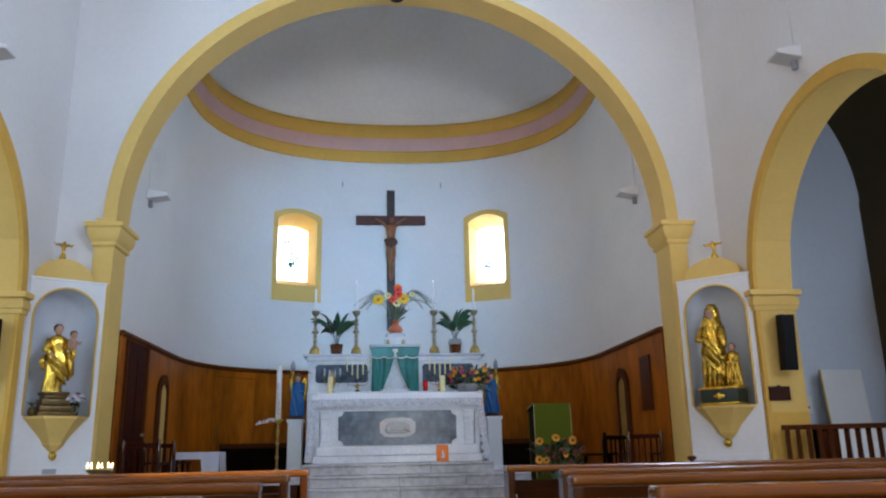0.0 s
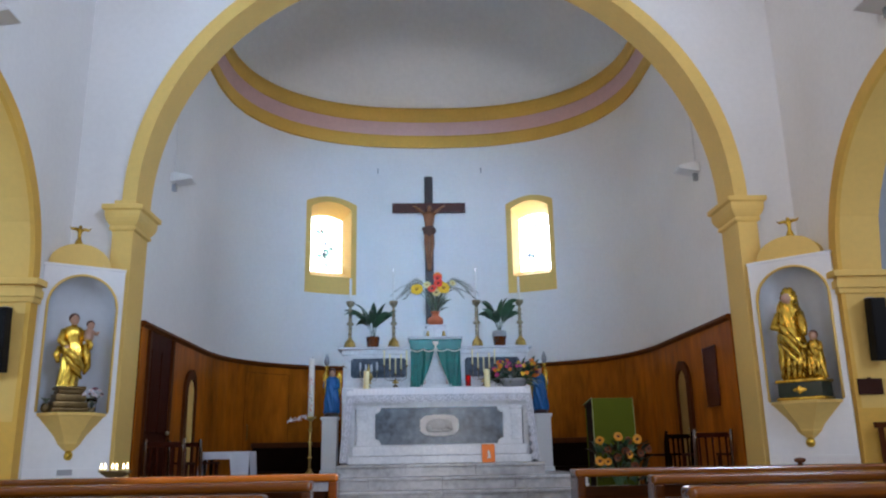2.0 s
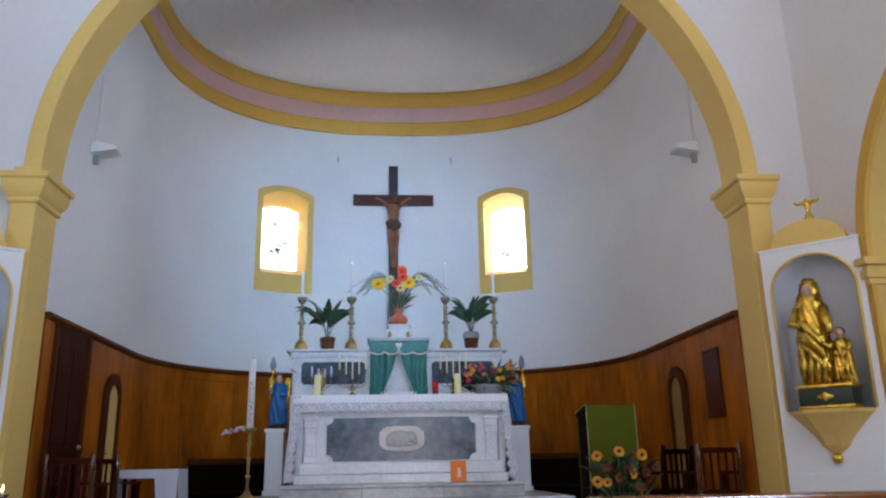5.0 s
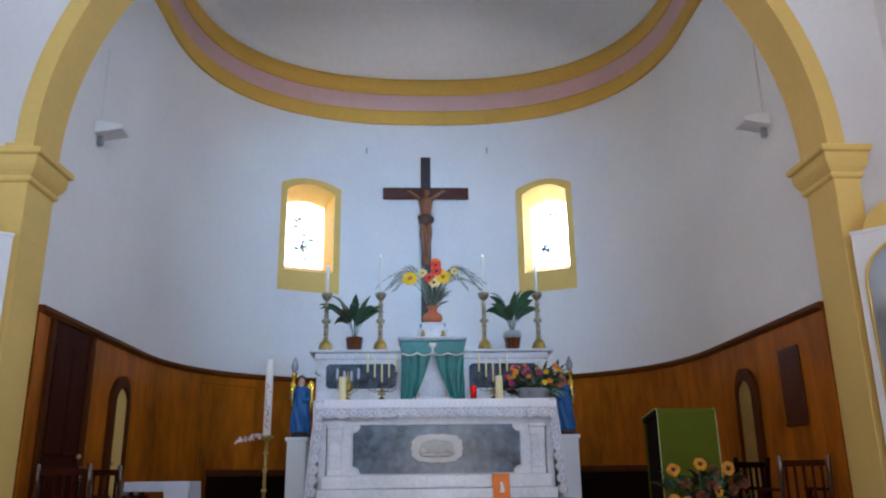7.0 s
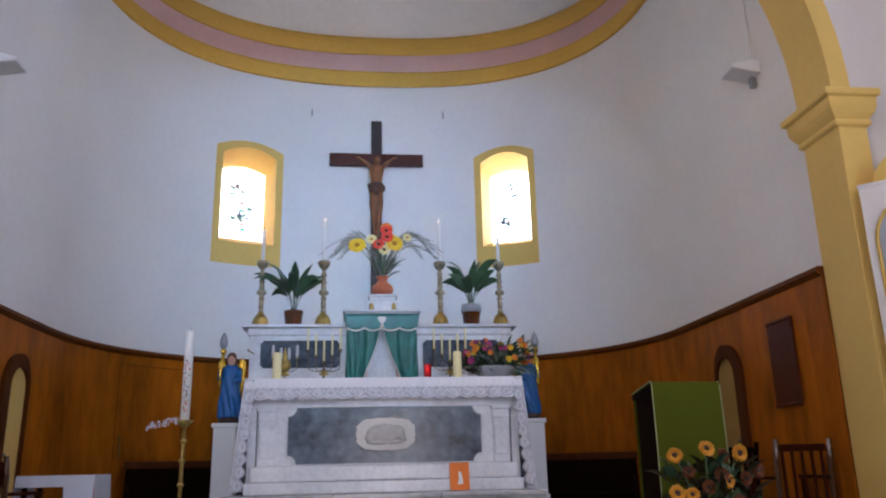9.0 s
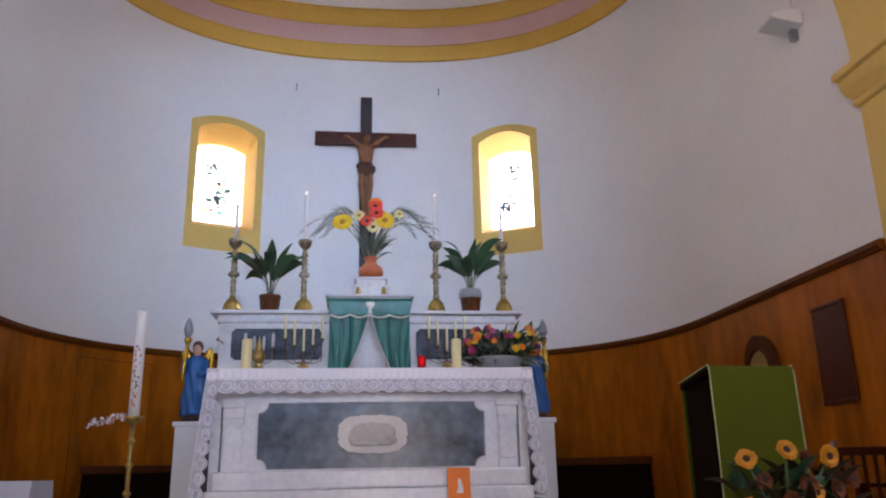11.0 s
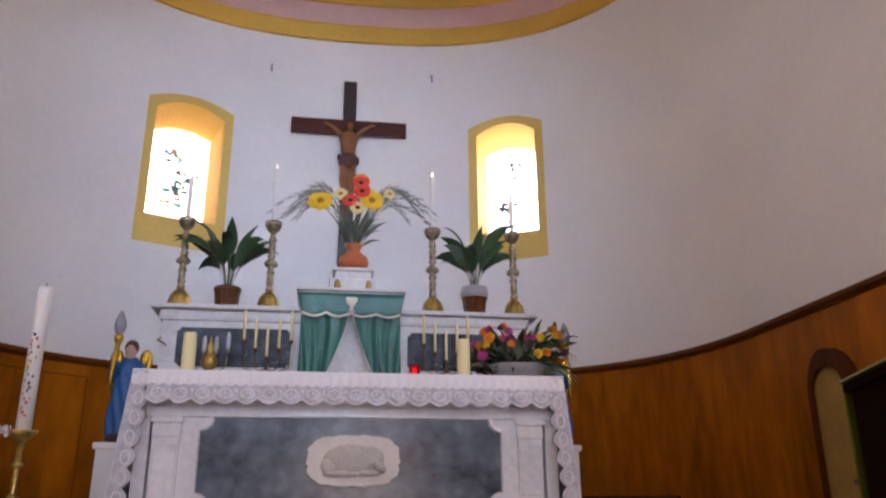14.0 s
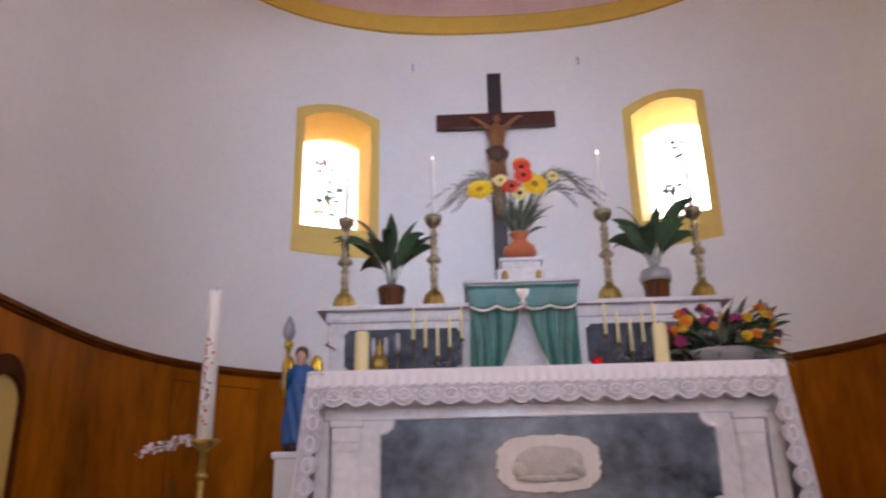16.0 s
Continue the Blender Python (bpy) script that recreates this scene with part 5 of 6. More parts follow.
ball(fig, (-0.115, Y, 1.97), 0.028, 0.03, 0.045, mi=1)
corp = part("carved_figure", fig, [CORPUS, HAIR], cross, "carved tan wooden figure", True)


# ---- statues ----
def robe(bm, h, r0, r1, at, mi, folds=9, seed=0, lean=0.0, sy=0.8):
    rnd = random.Random(seed)
    ph = [rnd.uniform(0, 6.28) for _ in range(4)]
    prof = []
    for k in range(19):
        q = k / 18
        r = r0 * (1 - q) + r1 * q + 0.10 * r0 * math.sin(math.pi * min(1, q * 1.2)) - (r1 * 0.55 * max(0, (q - 0.86) / 0.14) ** 2)
        prof.append((max(0.02, r), h * q))

    def fold(a, q):
        sway = a + 1.3 * q
        return 1 + (0.17 - 0.07 * q) * math.sin(folds * sway + ph[0]) + 0.05 * math.sin((folds // 2) * a - 5 * q + ph[1]) + 0.05 * math.sin(2 * a + 7 * q + ph[2])
    lathe(bm, prof, 44, at, fold, mi, sy=sy)


def draped_shawl(bm, c, rx, ry, rz, mi, seed):
    rnd = random.Random(seed)
    n0 = len(bm.verts)
    ball(bm, c, rx, ry, rz, mi, 28, 16)
    bm.verts.ensure_lookup_table()
    for v in list(bm.verts)[n0:]:
        d = (v.co - Vector(c))
        k = 1 + 0.13 * math.sin(14 * math.atan2(d.y, d.x) + 9 * d.z / rz) + 0.05 * noise.noise(v.co * 14)
        v.co = Vector(c) + d * k


def niche_statue_man(at, rz):
    bm = B()
    for w, d, za, zb in ((0.20, 0.15, 0.0, 0.05), (0.185, 0.14, 0.05, 0.12), (0.16, 0.13, 0.12, 0.20), (0.135, 0.115, 0.20, 0.245), (0.155, 0.125, 0.245, 0.285)):
        box(bm, -w, w, -d, d, za, zb, 0.012, 3)
    tall = [(0.112, 0.285, -0.035), (0.105, 0.33, -0.035), (0.108, 0.42, -0.02), (0.120, 0.52, 0.0), (0.132, 0.62, 0.015), (0.122, 0.70, 0.012), (0.098, 0.765, -0.005), (0.112, 0.84, -0.015), (0.118, 0.90, -0.015), (0.085, 0.945, -0.015), (0.034, 0.965, -0.015), (0.032, 0.985, -0.015)]
    body_rings = []
    for r, z, cx in tall:
        ring = []
        for i in range(40):
            t = 2 * math.pi * i / 40
            soft_fold = 1 + 0.085 * math.sin(7 * t + 5 * z) * min(1, (1.0 - z) * 4) + 0.05 * math.sin(12 * t - 14 * z) * (1 if z < 0.7 else 0.3)
            ring.append(bm.verts.new((cx + r * soft_fold * math.cos(t), 0.78 * r * soft_fold * math.sin(t), z)))
        body_rings.append(ring)
    for lo, hi in zip(body_rings, body_rings[1:]):
        for i in range(40):
            bm.faces.new((lo[i], lo[(i + 1) % 40], hi[(i + 1) % 40], hi[i])).material_index = 0
    # swags of the mantle
    tube(bm, [(-0.13, -0.03, 0.80), (-0.10, -0.12, 0.68), (0.02, -0.14, 0.56), (0.11, -0.10, 0.47)], [0.03, 0.042, 0.05, 0.03], 10, 0)
    tube(bm, [(-0.12, -0.04, 0.68), (-0.06, -0.12, 0.56), (0.04, -0.12, 0.45), (0.10, -0.07, 0.37)], [0.03, 0.038, 0.036, 0.012], 10, 0)
    tube(bm, [(0.11, -0.06, 0.76), (0.135, -0.08, 0.62), (0.15, -0.07, 0.50), (0.12, -0.05, 0.42)], [0.045, 0.045, 0.04, 0.015], 10, 0)
    tube(bm, [(-0.14, 0.0, 0.72), (-0.175, -0.02, 0.63), (-0.15, -0.01, 0.54)], [0.03, 0.042, 0.02], 10, 0)
    ball(bm, (-0.02, -0.02, 1.03), 0.048, 0.052, 0.060, 1)
    ball(bm, (-0.02, 0.006, 1.05), 0.060, 0.058, 0.060, 2)
    tube(bm, [(-0.11, 0, 0.90), (-0.155, -0.05, 0.78), (-0.11, -0.13, 0.71)], [0.045, 0.045, 0.03], 10, 0)
    tube(bm, [(0.085, 0, 0.90), (0.14, -0.05, 0.81), (0.13, -0.12, 0.79)], [0.045, 0.044, 0.03], 10, 0)
    ball(bm, (-0.105, -0.14, 0.705), 0.024, mi=1)
    draped_shawl(bm, (0.135, -0.09, 0.86), 0.05, 0.05, 0.085, 1, 2)
    ball(bm, (0.14, -0.10, 0.968), 0.042, 0.044, 0.048, 1)
    ball(bm, (0.14, -0.088, 0.984), 0.048, 0.046, 0.046, 2)
    tube(bm, [(0.17, -0.09, 0.90), (0.215, -0.11, 0.87), (0.225, -0.13, 0.90)], [0.022, 0.018, 0.012], 8, 1)
    tube(bm, [(0.13, -0.1, 0.80), (0.15, -0.15, 0.74), (0.145, -0.15, 0.68)], [0.03, 0.026, 0.016], 8, 0)
    ob = part("statue", bm, [GOLD_PAINT, SKIN_PAINT, HAIR, BRONZE], smooth=True)
    ob.matrix_basis = pose(*at, 0, 0, rz) @ Matrix.Diagonal((0.98, 0.92, 1.0, 1))
    return tagged(ob, "gilded statue of a man carrying a child", "statue")


def niche_statue_woman(at, rz):
    bm = B()
    box(bm, -0.27, 0.27, -0.19, 0.16, 0.0, 0.035, 0.008, 0)
    box(bm, -0.25, 0.25, -0.17, 0.15, 0.035, 0.20, 0.006, 3)
    box(bm, -0.27, 0.27, -0.19, 0.16, 0.20, 0.235, 0.008, 0)
    ball(bm, (0, -0.17, 0.115), 0.085, 0.015, 0.03, 0)
    ball(bm, (0, -0.172, 0.115), 0.035, 0.02, 0.05, 0)
    robe(bm, 0.86, 0.145, 0.115, (-0.08, 0, 0.235), 0, 10, 13)
    draped_shawl(bm, (-0.08, -0.02, 0.70), 0.15, 0.125, 0.20, 0, 14)
    draped_shawl(bm, (-0.08, 0.02, 1.02), 0.135, 0.11, 0.20, 0, 18)
    draped_shawl(bm, (-0.07, 0.035, 1.20), 0.095, 0.09, 0.14, 0, 19)
    ball(bm, (-0.07, -0.045, 1.195), 0.055, 0.055, 0.07, 1)
    tube(bm, [(-0.19, -0.02, 1.02), (-0.24, -0.08, 0.86), (-0.15, -0.15, 0.83)], [0.055, 0.05, 0.03], 10, 0)
    tube(bm, [(0.05, -0.02, 1.02), (0.10, -0.08, 0.85), (0.13, -0.14, 0.74)], [0.055, 0.05, 0.03], 10, 0)
    for q, r in (((-0.20, -0.08, 0.92), 0.034), ((-0.17, -0.10, 0.80), 0.030), ((-0.19, -0.09, 0.68), 0.028)):
        tube(bm, [q, (q[0] + 0.10, q[1] - 0.07, q[2] - 0.10), (q[0] + 0.20, q[1] - 0.06, q[2] - 0.24), (q[0] + 0.25, q[1] - 0.02, q[2] - 0.36)], [r * 0.6, r * 1.15, r, r * 0.3], 10, 0)
    for x in (-0.17, -0.10, -0.03, 0.03):
        tube(bm, [(x + 0.03, -0.10, 0.62), (x + 0.01, -0.145, 0.45), (x - 0.01, -0.15, 0.25)], [0.014, 0.026, 0.024], 8, 0)
    robe(bm, 0.40, 0.09, 0.07, (0.19, -0.06, 0.235), 0, 7, 31)
    for x in (0.14, 0.19, 0.24):
        tube(bm, [(x, -0.12, 0.52), (x, -0.145, 0.38), (x, -0.15, 0.25)], [0.010, 0.018, 0.016], 8, 0)
    draped_shawl(bm, (0.19, -0.06, 0.60), 0.075, 0.06, 0.09, 0, 33)
    tube(bm, [(0.13, -0.07, 0.64), (0.09, -0.13, 0.60), (0.05, -0.15, 0.64)], [0.03, 0.026, 0.018], 8, 0)
    tube(bm, [(0.25, -0.07, 0.64), (0.28, -0.12, 0.57), (0.25, -0.15, 0.55)], [0.03, 0.026, 0.018], 8, 0)
    ball(bm, (0.19, -0.07, 0.725), 0.045, 0.047, 0.055, 1)
    ball(bm, (0.19, -0.052, 0.74), 0.052, 0.05, 0.054, 2)
    ob = part("statue", bm, [GOLD_PAINT, SKIN_PAINT, HAIR, GREEN_BOX], smooth=True)
    ob.matrix_basis = pose(*at, 0, 0, rz) @ Matrix.Diagonal((0.97, 0.97, 0.975, 1))
    return tagged(ob, "gilded statue of a veiled woman with a girl", "statue")


def angel(at, flip):
    bm = B()
    s = flip
    lathe(bm, [(0.125, 0), (0.125, 0.035), (0.105, 0.05)], 8, (0, 0, 0), mi=3)
    robe(bm, 0.44, 0.115, 0.085, (0, 0, 0.045), 0, 8, 40 + int(s))
    draped_shawl(bm, (0, 0, 0.44), 0.095, 0.075, 0.09, 0, 44)
    ball(bm, (0.0, -0.015, 0.565), 0.045, 0.048, 0.055, 1)
    ball(bm, (0.0, 0.004, 0.592), 0.056, 0.055, 0.052, 2)
    for sx in (-1, 1):
        turn = Euler((0.12, sx * 0.16, 0)).to_matrix()
        ball(bm, (sx * 0.118, 0.045, 0.37), 0.032, 0.026, 0.20, 4, 12, 12, turn)
        ball(bm, (sx * 0.105, 0.045, 0.51), 0.050, 0.028, 0.080, 4, 12, 8, turn)
    tube(bm, [(-s * 0.08, 0, 0.48), (-s * 0.12, -0.05, 0.40), (-s * 0.10, -0.10, 0.47)], [0.035, 0.03, 0.02], 8, 0)
    tube(bm, [(s * 0.08, 0, 0.48), (s * 0.11, -0.05, 0.38), (s * 0.04, -0.10, 0.36)], [0.035, 0.03, 0.02], 8, 0)
    tube(bm, [(-s * 0.112, -0.11, 0.31), (-s * 0.105, -0.105, 0.42), (-s * 0.085, -0.10, 0.62)], [0.010, 0.015, 0.020], 8, 4)
    lathe(bm, [(0.018, 0.60), (0.034, 0.625), (0.036, 0.655), (0.022, 0.66)], 12, (-s * 0.085, -0.10, 0), mi=4)
    lathe(bm, [(0.02, 0.66), (0.042, 0.69), (0.046, 0.72), (0.034, 0.765), (0.008, 0.815)], 14, (-s * 0.085, -0.10, 0), mi=5, fold=lambda a, k: 1 + 0.06 * math.cos(6 * a + 6 * k))
    ob = part("statue", bm, [BLUE_ROBE, SKIN_PAINT, HAIR, CROSS_WOOD, GOLD_PAINT, LAMP_GREY], smooth=True)
    ob.matrix_basis = pose(*at, 0, 0, 0) @ Matrix.Diagonal((0.90, 0.90, 1.14, 1))
    return tagged(ob, "painted angel in a blue robe holding a torch lamp", "statue", "angels beside the altar")


for sx, x in ((-1, -1.60), (1, 1.60)):
    p = thing("pedestal", "plain white square pedestal beside the altar", "pedestal", (x, 12.92, 0.902), 0, "pedestals beside the altar")
    part("shaft", box(B(), -0.112, 0.112, -0.112, 0.112, 0.06, 0.785, 0.008), WHITE_PLASTIC, p)
    part("foot", box(B(), -0.13, 0.13, -0.13, 0.13, 0.0, 0.06, 0.008), WHITE_PLASTIC, p)
    part("cap", box(B(), -0.132, 0.132, -0.132, 0.132, 0.782, 0.828, 0.010), WHITE_PLASTIC, p)
    angel((x + 0.02 * -sx, 12.92, 1.733), 1 if sx < 0 else -1)

# ---- corner niches ----
for sx in (-1, 1):
    rz = -43.5 if sx > 0 else 31.6
    base = Vector((4.09, 9.72, 0.04) if sx > 0 else (-4.125, 9.86, 0.04))
    m = pose(*base, 0, 0, rz) @ Matrix.Diagonal((1.02 if sx > 0 else 0.93, 1, 0.967, 1))
    ni = thing("niche_aedicule", "white corner niche with an ochre edge and a domed top", "niche", base, rz, "corner niches", "structure")
    ni.matrix_basis = m
    head = lambda u: 2.93 + 0.385 * math.sqrt(max(0, 1 - u * u))
    wall, rev = holed_wall(lambda s, z, k: (s, 0.0 if k == 0 else 0.05, z), -0.465, 0.465, -0.04, 3.42, [{"c": 0, "hw": (0.398, 0.398), "sill": (1.70, 1.70), "top": (head, head), "n": 24}], 0.2)
    part("front", wall, PLASTER, ni)
    part("edge", rev, YELLOW, ni, "ochre edge")
    cav = B()
    prof = [(-0.398, z, 0) for z in np.linspace(1.70, 2.93, 6)] + [(-0.398 * math.cos(t), 2.93, 0.385 * math.sin(t)) for t in np.linspace(0, math.pi, 19)[1:-1]] + [(0.398, z, 0) for z in np.linspace(2.93, 1.70, 6)]
    rows = []
    for ph in np.linspace(0, math.pi / 2, 9):
        rows.append([cav.verts.new((x * math.cos(ph), 0.05 + 0.27 * math.sin(ph), zb + zo * math.cos(ph))) for x, zb, zo in prof])
    for a, b in zip(rows, rows[1:]):
        for k in range(len(prof) - 1):
            cav.faces.new((a[k], a[k + 1], b[k + 1], b[k]))
    bmesh.ops.remove_doubles(cav, verts=cav.verts, dist=0.0005)
    part("cavity", cav, BLUE_WALL, ni, "pale grey rounded cavity", True)
    rim = tube(B(), [(-0.393, -0.004, 1.71)] + [(-0.397 * math.cos(t), -0.004, 2.93 + 0.384 * math.sin(t)) for t in np.linspace(0, math.pi, 25)] + [(0.393, -0.004, 1.71)], 0.016, 6)
    part("rim", rim, YELLOW_LIGHT, ni, "ochre painted rim", True)
    for s in (-1, 1):
        part("side", box(B(), *sorted((s * 0.465, s * 0.425)), 0.052, 0.55, -0.04, 3.419), PLASTER, ni)
    part("top", box(B(), -0.475, 0.475, -0.01, 0.55, 3.40, 3.435, 0.008), PLASTER, ni)
    off = -0.07 if sx < 0 else 0.0
    ped_o = [(off + 0.36 * math.cos(t), 3.436 + 0.27 * math.sin(t)) for t in np.linspace(0, math.pi, 25)]
    part("pediment", prism(B(), ped_o, lambda u, v: (u, 0.03, v), (0, 0.45, 0)), YELLOW_LIGHT, ni, "ochre segmental top")
    fin = B()
    fx = -0.10 if sx < 0 else 0.035
    lathe(fin, [(0.05, 3.69), (0.045, 3.74), (0.02, 3.80), (0.026, 3.86), (0.04, 3.90), (0.02, 3.93)], 12, (fx, 0.12, 0))
    for s in (-1, 1):
        tube(fin, [(fx, 0.12, 3.88), (fx + s * 0.05, 0.11, 3.91), (fx + s * 0.10, 0.10, 3.90), (fx + s * 0.125, 0.09, 3.925)], [0.02, 0.022, 0.016, 0.004], 8)
    ball(fin, (fx, 0.10, 3.93), 0.024)
    part("finial", fin, GOLD_PAINT, ni, "gilded winged finial", True)
    cor = lathe(B(), [(0.03, 1.27), (0.08, 1.31), (0.13, 1.36), (0.135, 1.38), (0.18, 1.45), (0.36, 1.66), (0.38, 1.665), (0.38, 1.70)], 6, (0, 0, 0), sy=0.75)
    part("bracket", cor, YELLOW_LIGHT, ni, "ochre tapering bracket")
    part("bracket_drop", ball(B(), (0, -0.02, 1.23), 0.05, 0.05, 0.055), GOLD_PAINT, ni, "gilded ball", True)
    part("base_line", box(B(), -0.466, 0.466, -0.006, 0.0, -0.04, 1.09, 0.003), PLASTER, ni)
    if sx < 0:
        q = m @ Vector((-0.06, -0.02, 1.702))
        niche_statue_man(q, rz + 6)
        q = m @ Vector((0.19, -0.08, 1.702))
        fv = thing("flower_vase", "clear glass vase of pale faded flowers beside a statue", "vase", q, rz)
        part("glass", lathe(B(), [(0.04, 0), (0.045, 0.01), (0.05, 0.08), (0.062, 0.16), (0.058, 0.16), (0.046, 0.08), (0.035, 0.015)], 18), CLEAR, fv, "", True)
        rnd = random.Random(77)
        for k in range(16):
            a, rr = rnd.uniform(0, 6.28), rnd.uniform(0.02, 0.12)
            pt = (rr * math.cos(a), rr * 0.6 * math.sin(a), rnd.uniform(0.17, 0.27))
            bloom(fv, pt, rnd.uniform(0.018, 0.03), rnd.choice(["white", "white", "purple"]), FLOWER_EYE_Y, (pt[0], pt[1] - 0.1, 0.15), 9, 1, rnd)
            part("stem", tube(B(), [(0, 0, 0.03), (pt[0] * 0.5, pt[1] * 0.5, 0.14), pt], 0.0025, 4), STEM, fv)
        q = m @ Vector((-0.30, -0.05, 1.702))
        dv = thing("small_vase", "small dark vase with drooping foliage", "vase", q, rz)
        part("body", lathe(B(), [(0.03, 0), (0.05, 0.03), (0.045, 0.07), (0.03, 0.10)], 14), BRONZE, dv, "", True)
        for k in range(10):
            ob = part("leaf", leaf_blade(0.10, 0.014, 1.2, 0.4, 0.02, 5), LEAF_SOFT, dv)
            place(ob, pose(0, 0, 0.08, 0, 20, 36 * k))
        q = m @ Vector((-0.02, -0.004, 1.015))
        pl = thing("small_plaque", "small grey plaque on the white niche base", "plaque", q, rz)
        part("plate", box(B(), -0.075, 0.075, -0.012, 0.0, 0.0, 0.06, 0.003), GREY_METAL, pl)
    else:
        q = m @ Vector((0.02, -0.03, 1.702))
        niche_statue_woman(q, rz - 4)


# ---- wall lamps, loudspeakers, plaque ----
def flood(at, rz):
    f = thing("wall_floodlight", "white wedge shaped wall floodlight with a cable above", "wall lamp", at, rz, "wall floodlights")
    bm = B()
    prism(bm, [(0.0, 0.0), (-0.30, 0.05), (-0.30, 0.09), (-0.10, 0.14), (0.0, 0.14)], lambda u, v: (-0.13, u, v), (0.26, 0, 0))
    bmesh.ops.bevel(bm, geom=list(bm.edges), offset=0.008, segments=1, affect="EDGES")
    part("housing", bm, WHITE_PLASTIC, f)
    part("lens", box(B(), -0.11, 0.11, -0.27, -0.06, 0.098, 0.102, 0.001), GREY_METAL, f)
    part("bracket", box(B(), -0.03, 0.03, -0.06, 0.0, -0.10, 0.02, 0.005), GREY_METAL, f, "grey steel bracket")
    part("cable", tube(B(), [(0.0, -0.012, 0.13), (0.0, -0.012, 0.7), (0.0, -0.012, 1.1)], 0.009, 6), WHITE_PLASTIC, f)


flood((-HALF + 0.005, 11.50, 4.93), 90)
flood((HALF - 0.005, 11.30, 4.98), -90)
flood((-4.495, 7.85, 5.34), 90)
flood((4.495, 7.75, 5.45), -90)

for sx in (-1, 1):
    sp = thing("loudspeaker", "slim black column loudspeaker on the arch jamb", "loudspeaker", (sx * 4.84, 9.32, 2.08), 0, "loudspeakers")
    sp.matrix_basis = pose(4.73 if sx > 0 else -4.67, 9.30, 2.08, 4, 0, 0)
    part("cabinet", box(B(), -0.085, 0.085, -0.16, -0.02, 0.0, 0.68, 0.012), BLACK, sp)
    part("grille", box(B(), -0.07, 0.07, -0.17, -0.158, 0.02, 0.66, 0.004), BLACK, sp)
    part("bracket", box(B(), -0.025, 0.025, -0.03, 0.075, 0.60, 0.70, 0.004), GREY_METAL, sp)
pq = thing("wall_plaque", "small dark brown plaque on the ochre jamb", "plaque", (4.625, 9.333, 1.72))
part("plate", box(B(), -0.135, 0.135, -0.02, 0.0, 0.0, 0.17, 0.005), PLAQUE, pq)
part("hanger", box(B(), -0.02, 0.02, -0.012, 0.0, 0.17, 0.185, 0.002), PLAQUE, pq)

# ---- paschal candle ----
pc = thing("paschal_candle", "tall white decorated paschal candle on a slender brass stand", "paschal candle", (-1.69, 11.37, 0.902))
part("foot", lathe(B(), [(0.13, 0), (0.135, 0.015), (0.12, 0.03), (0.06, 0.05), (0.03, 0.09), (0.018, 0.12)], 20), BRASS_BRIGHT, pc, "", True)
part("pole", tube(B(), [(0, 0, 0.10), (0, 0, 0.72)], 0.0155, 12), BRASS_BRIGHT, pc, "", True)
for z in (0.25, 0.44, 0.60):
    part("knop", lathe(B(), [(0.016, z - 0.02), (0.032, z), (0.016, z + 0.02)], 14), BRASS_BRIGHT, pc, "", True)
part("drip_tray", lathe(B(), [(0.016, 0.71), (0.05, 0.74), (0.075, 0.765), (0.07, 0.77), (0.035, 0.76), (0.034, 0.80)], 18), BRASS_BRIGHT, pc, "", True)
wx = part("candle", lathe(B(), [(0.038, 0.765), (0.037, 1.50), (0.033, 1.525), (0.012, 1.522)], 20), WAX_WHITE, pc, "thick white candle with coloured motifs", True)
rnd = random.Random(8)
for k in range(30):
    z = 0.84 + 0.44 * k / 30 + rnd.uniform(-0.006, 0.006)
    w, h, a = rnd.uniform(0.006, 0.016), rnd.uniform(0.008, 0.022), rnd.uniform(-0.55, 0.55)
    c, d = math.cos(-math.pi / 2 + a), math.sin(-math.pi / 2 + a)
    bm = box(B(), 0.0372 * c - w / 2, 0.0372 * c + w / 2, 0.0372 * d - 0.002, 0.0372 * d + 0.002, z, z + h, 0.001, segs=1)
    part("motif", bm, rnd.choice((RED_INK, RED_INK, PLAQUE, GOLD_PAINT, RED_INK, DARK_INK)), wx)
part("wick", tube(B(), [(0, 0, 1.52), (0.003, 0, 1.55)], 0.002, 5), BLACK, pc)
spray = B()
rnd = random.Random(31)
for k in range(70):
    a = rnd.uniform(0, 1)
    x, y, z = -0.04 - 0.26 * a, -0.05 + rnd.uniform(-0.04, 0.04), 0.765 - 0.05 * a + rnd.uniform(-0.025, 0.03)
    r = rnd.uniform(0.008, 0.018)
    n0 = Vector((rnd.uniform(-1, 1), rnd.uniform(-1, 0.2), rnd.uniform(-0.3, 1))).normalized()
    t0 = n0.orthogonal().normalized()
    b0 = n0.cross(t0)
    spray.faces.new([spray.verts.new(Vector((x, y, z)) + (t0 * math.cos(q) + b0 * math.sin(q)) * r * (1 if i % 2 else 0.5)) for i, q in enumerate(np.linspace(0, 2 * math.pi, 11)[:-1])])
tube(spray, [(0, -0.04, 0.77), (-0.15, -0.05, 0.745), (-0.29, -0.05, 0.72)], 0.003, 4)
part("blossom_spray", spray, PETAL["white"], pc, "spray of pale pink blossoms")["kind"] = "stuff"

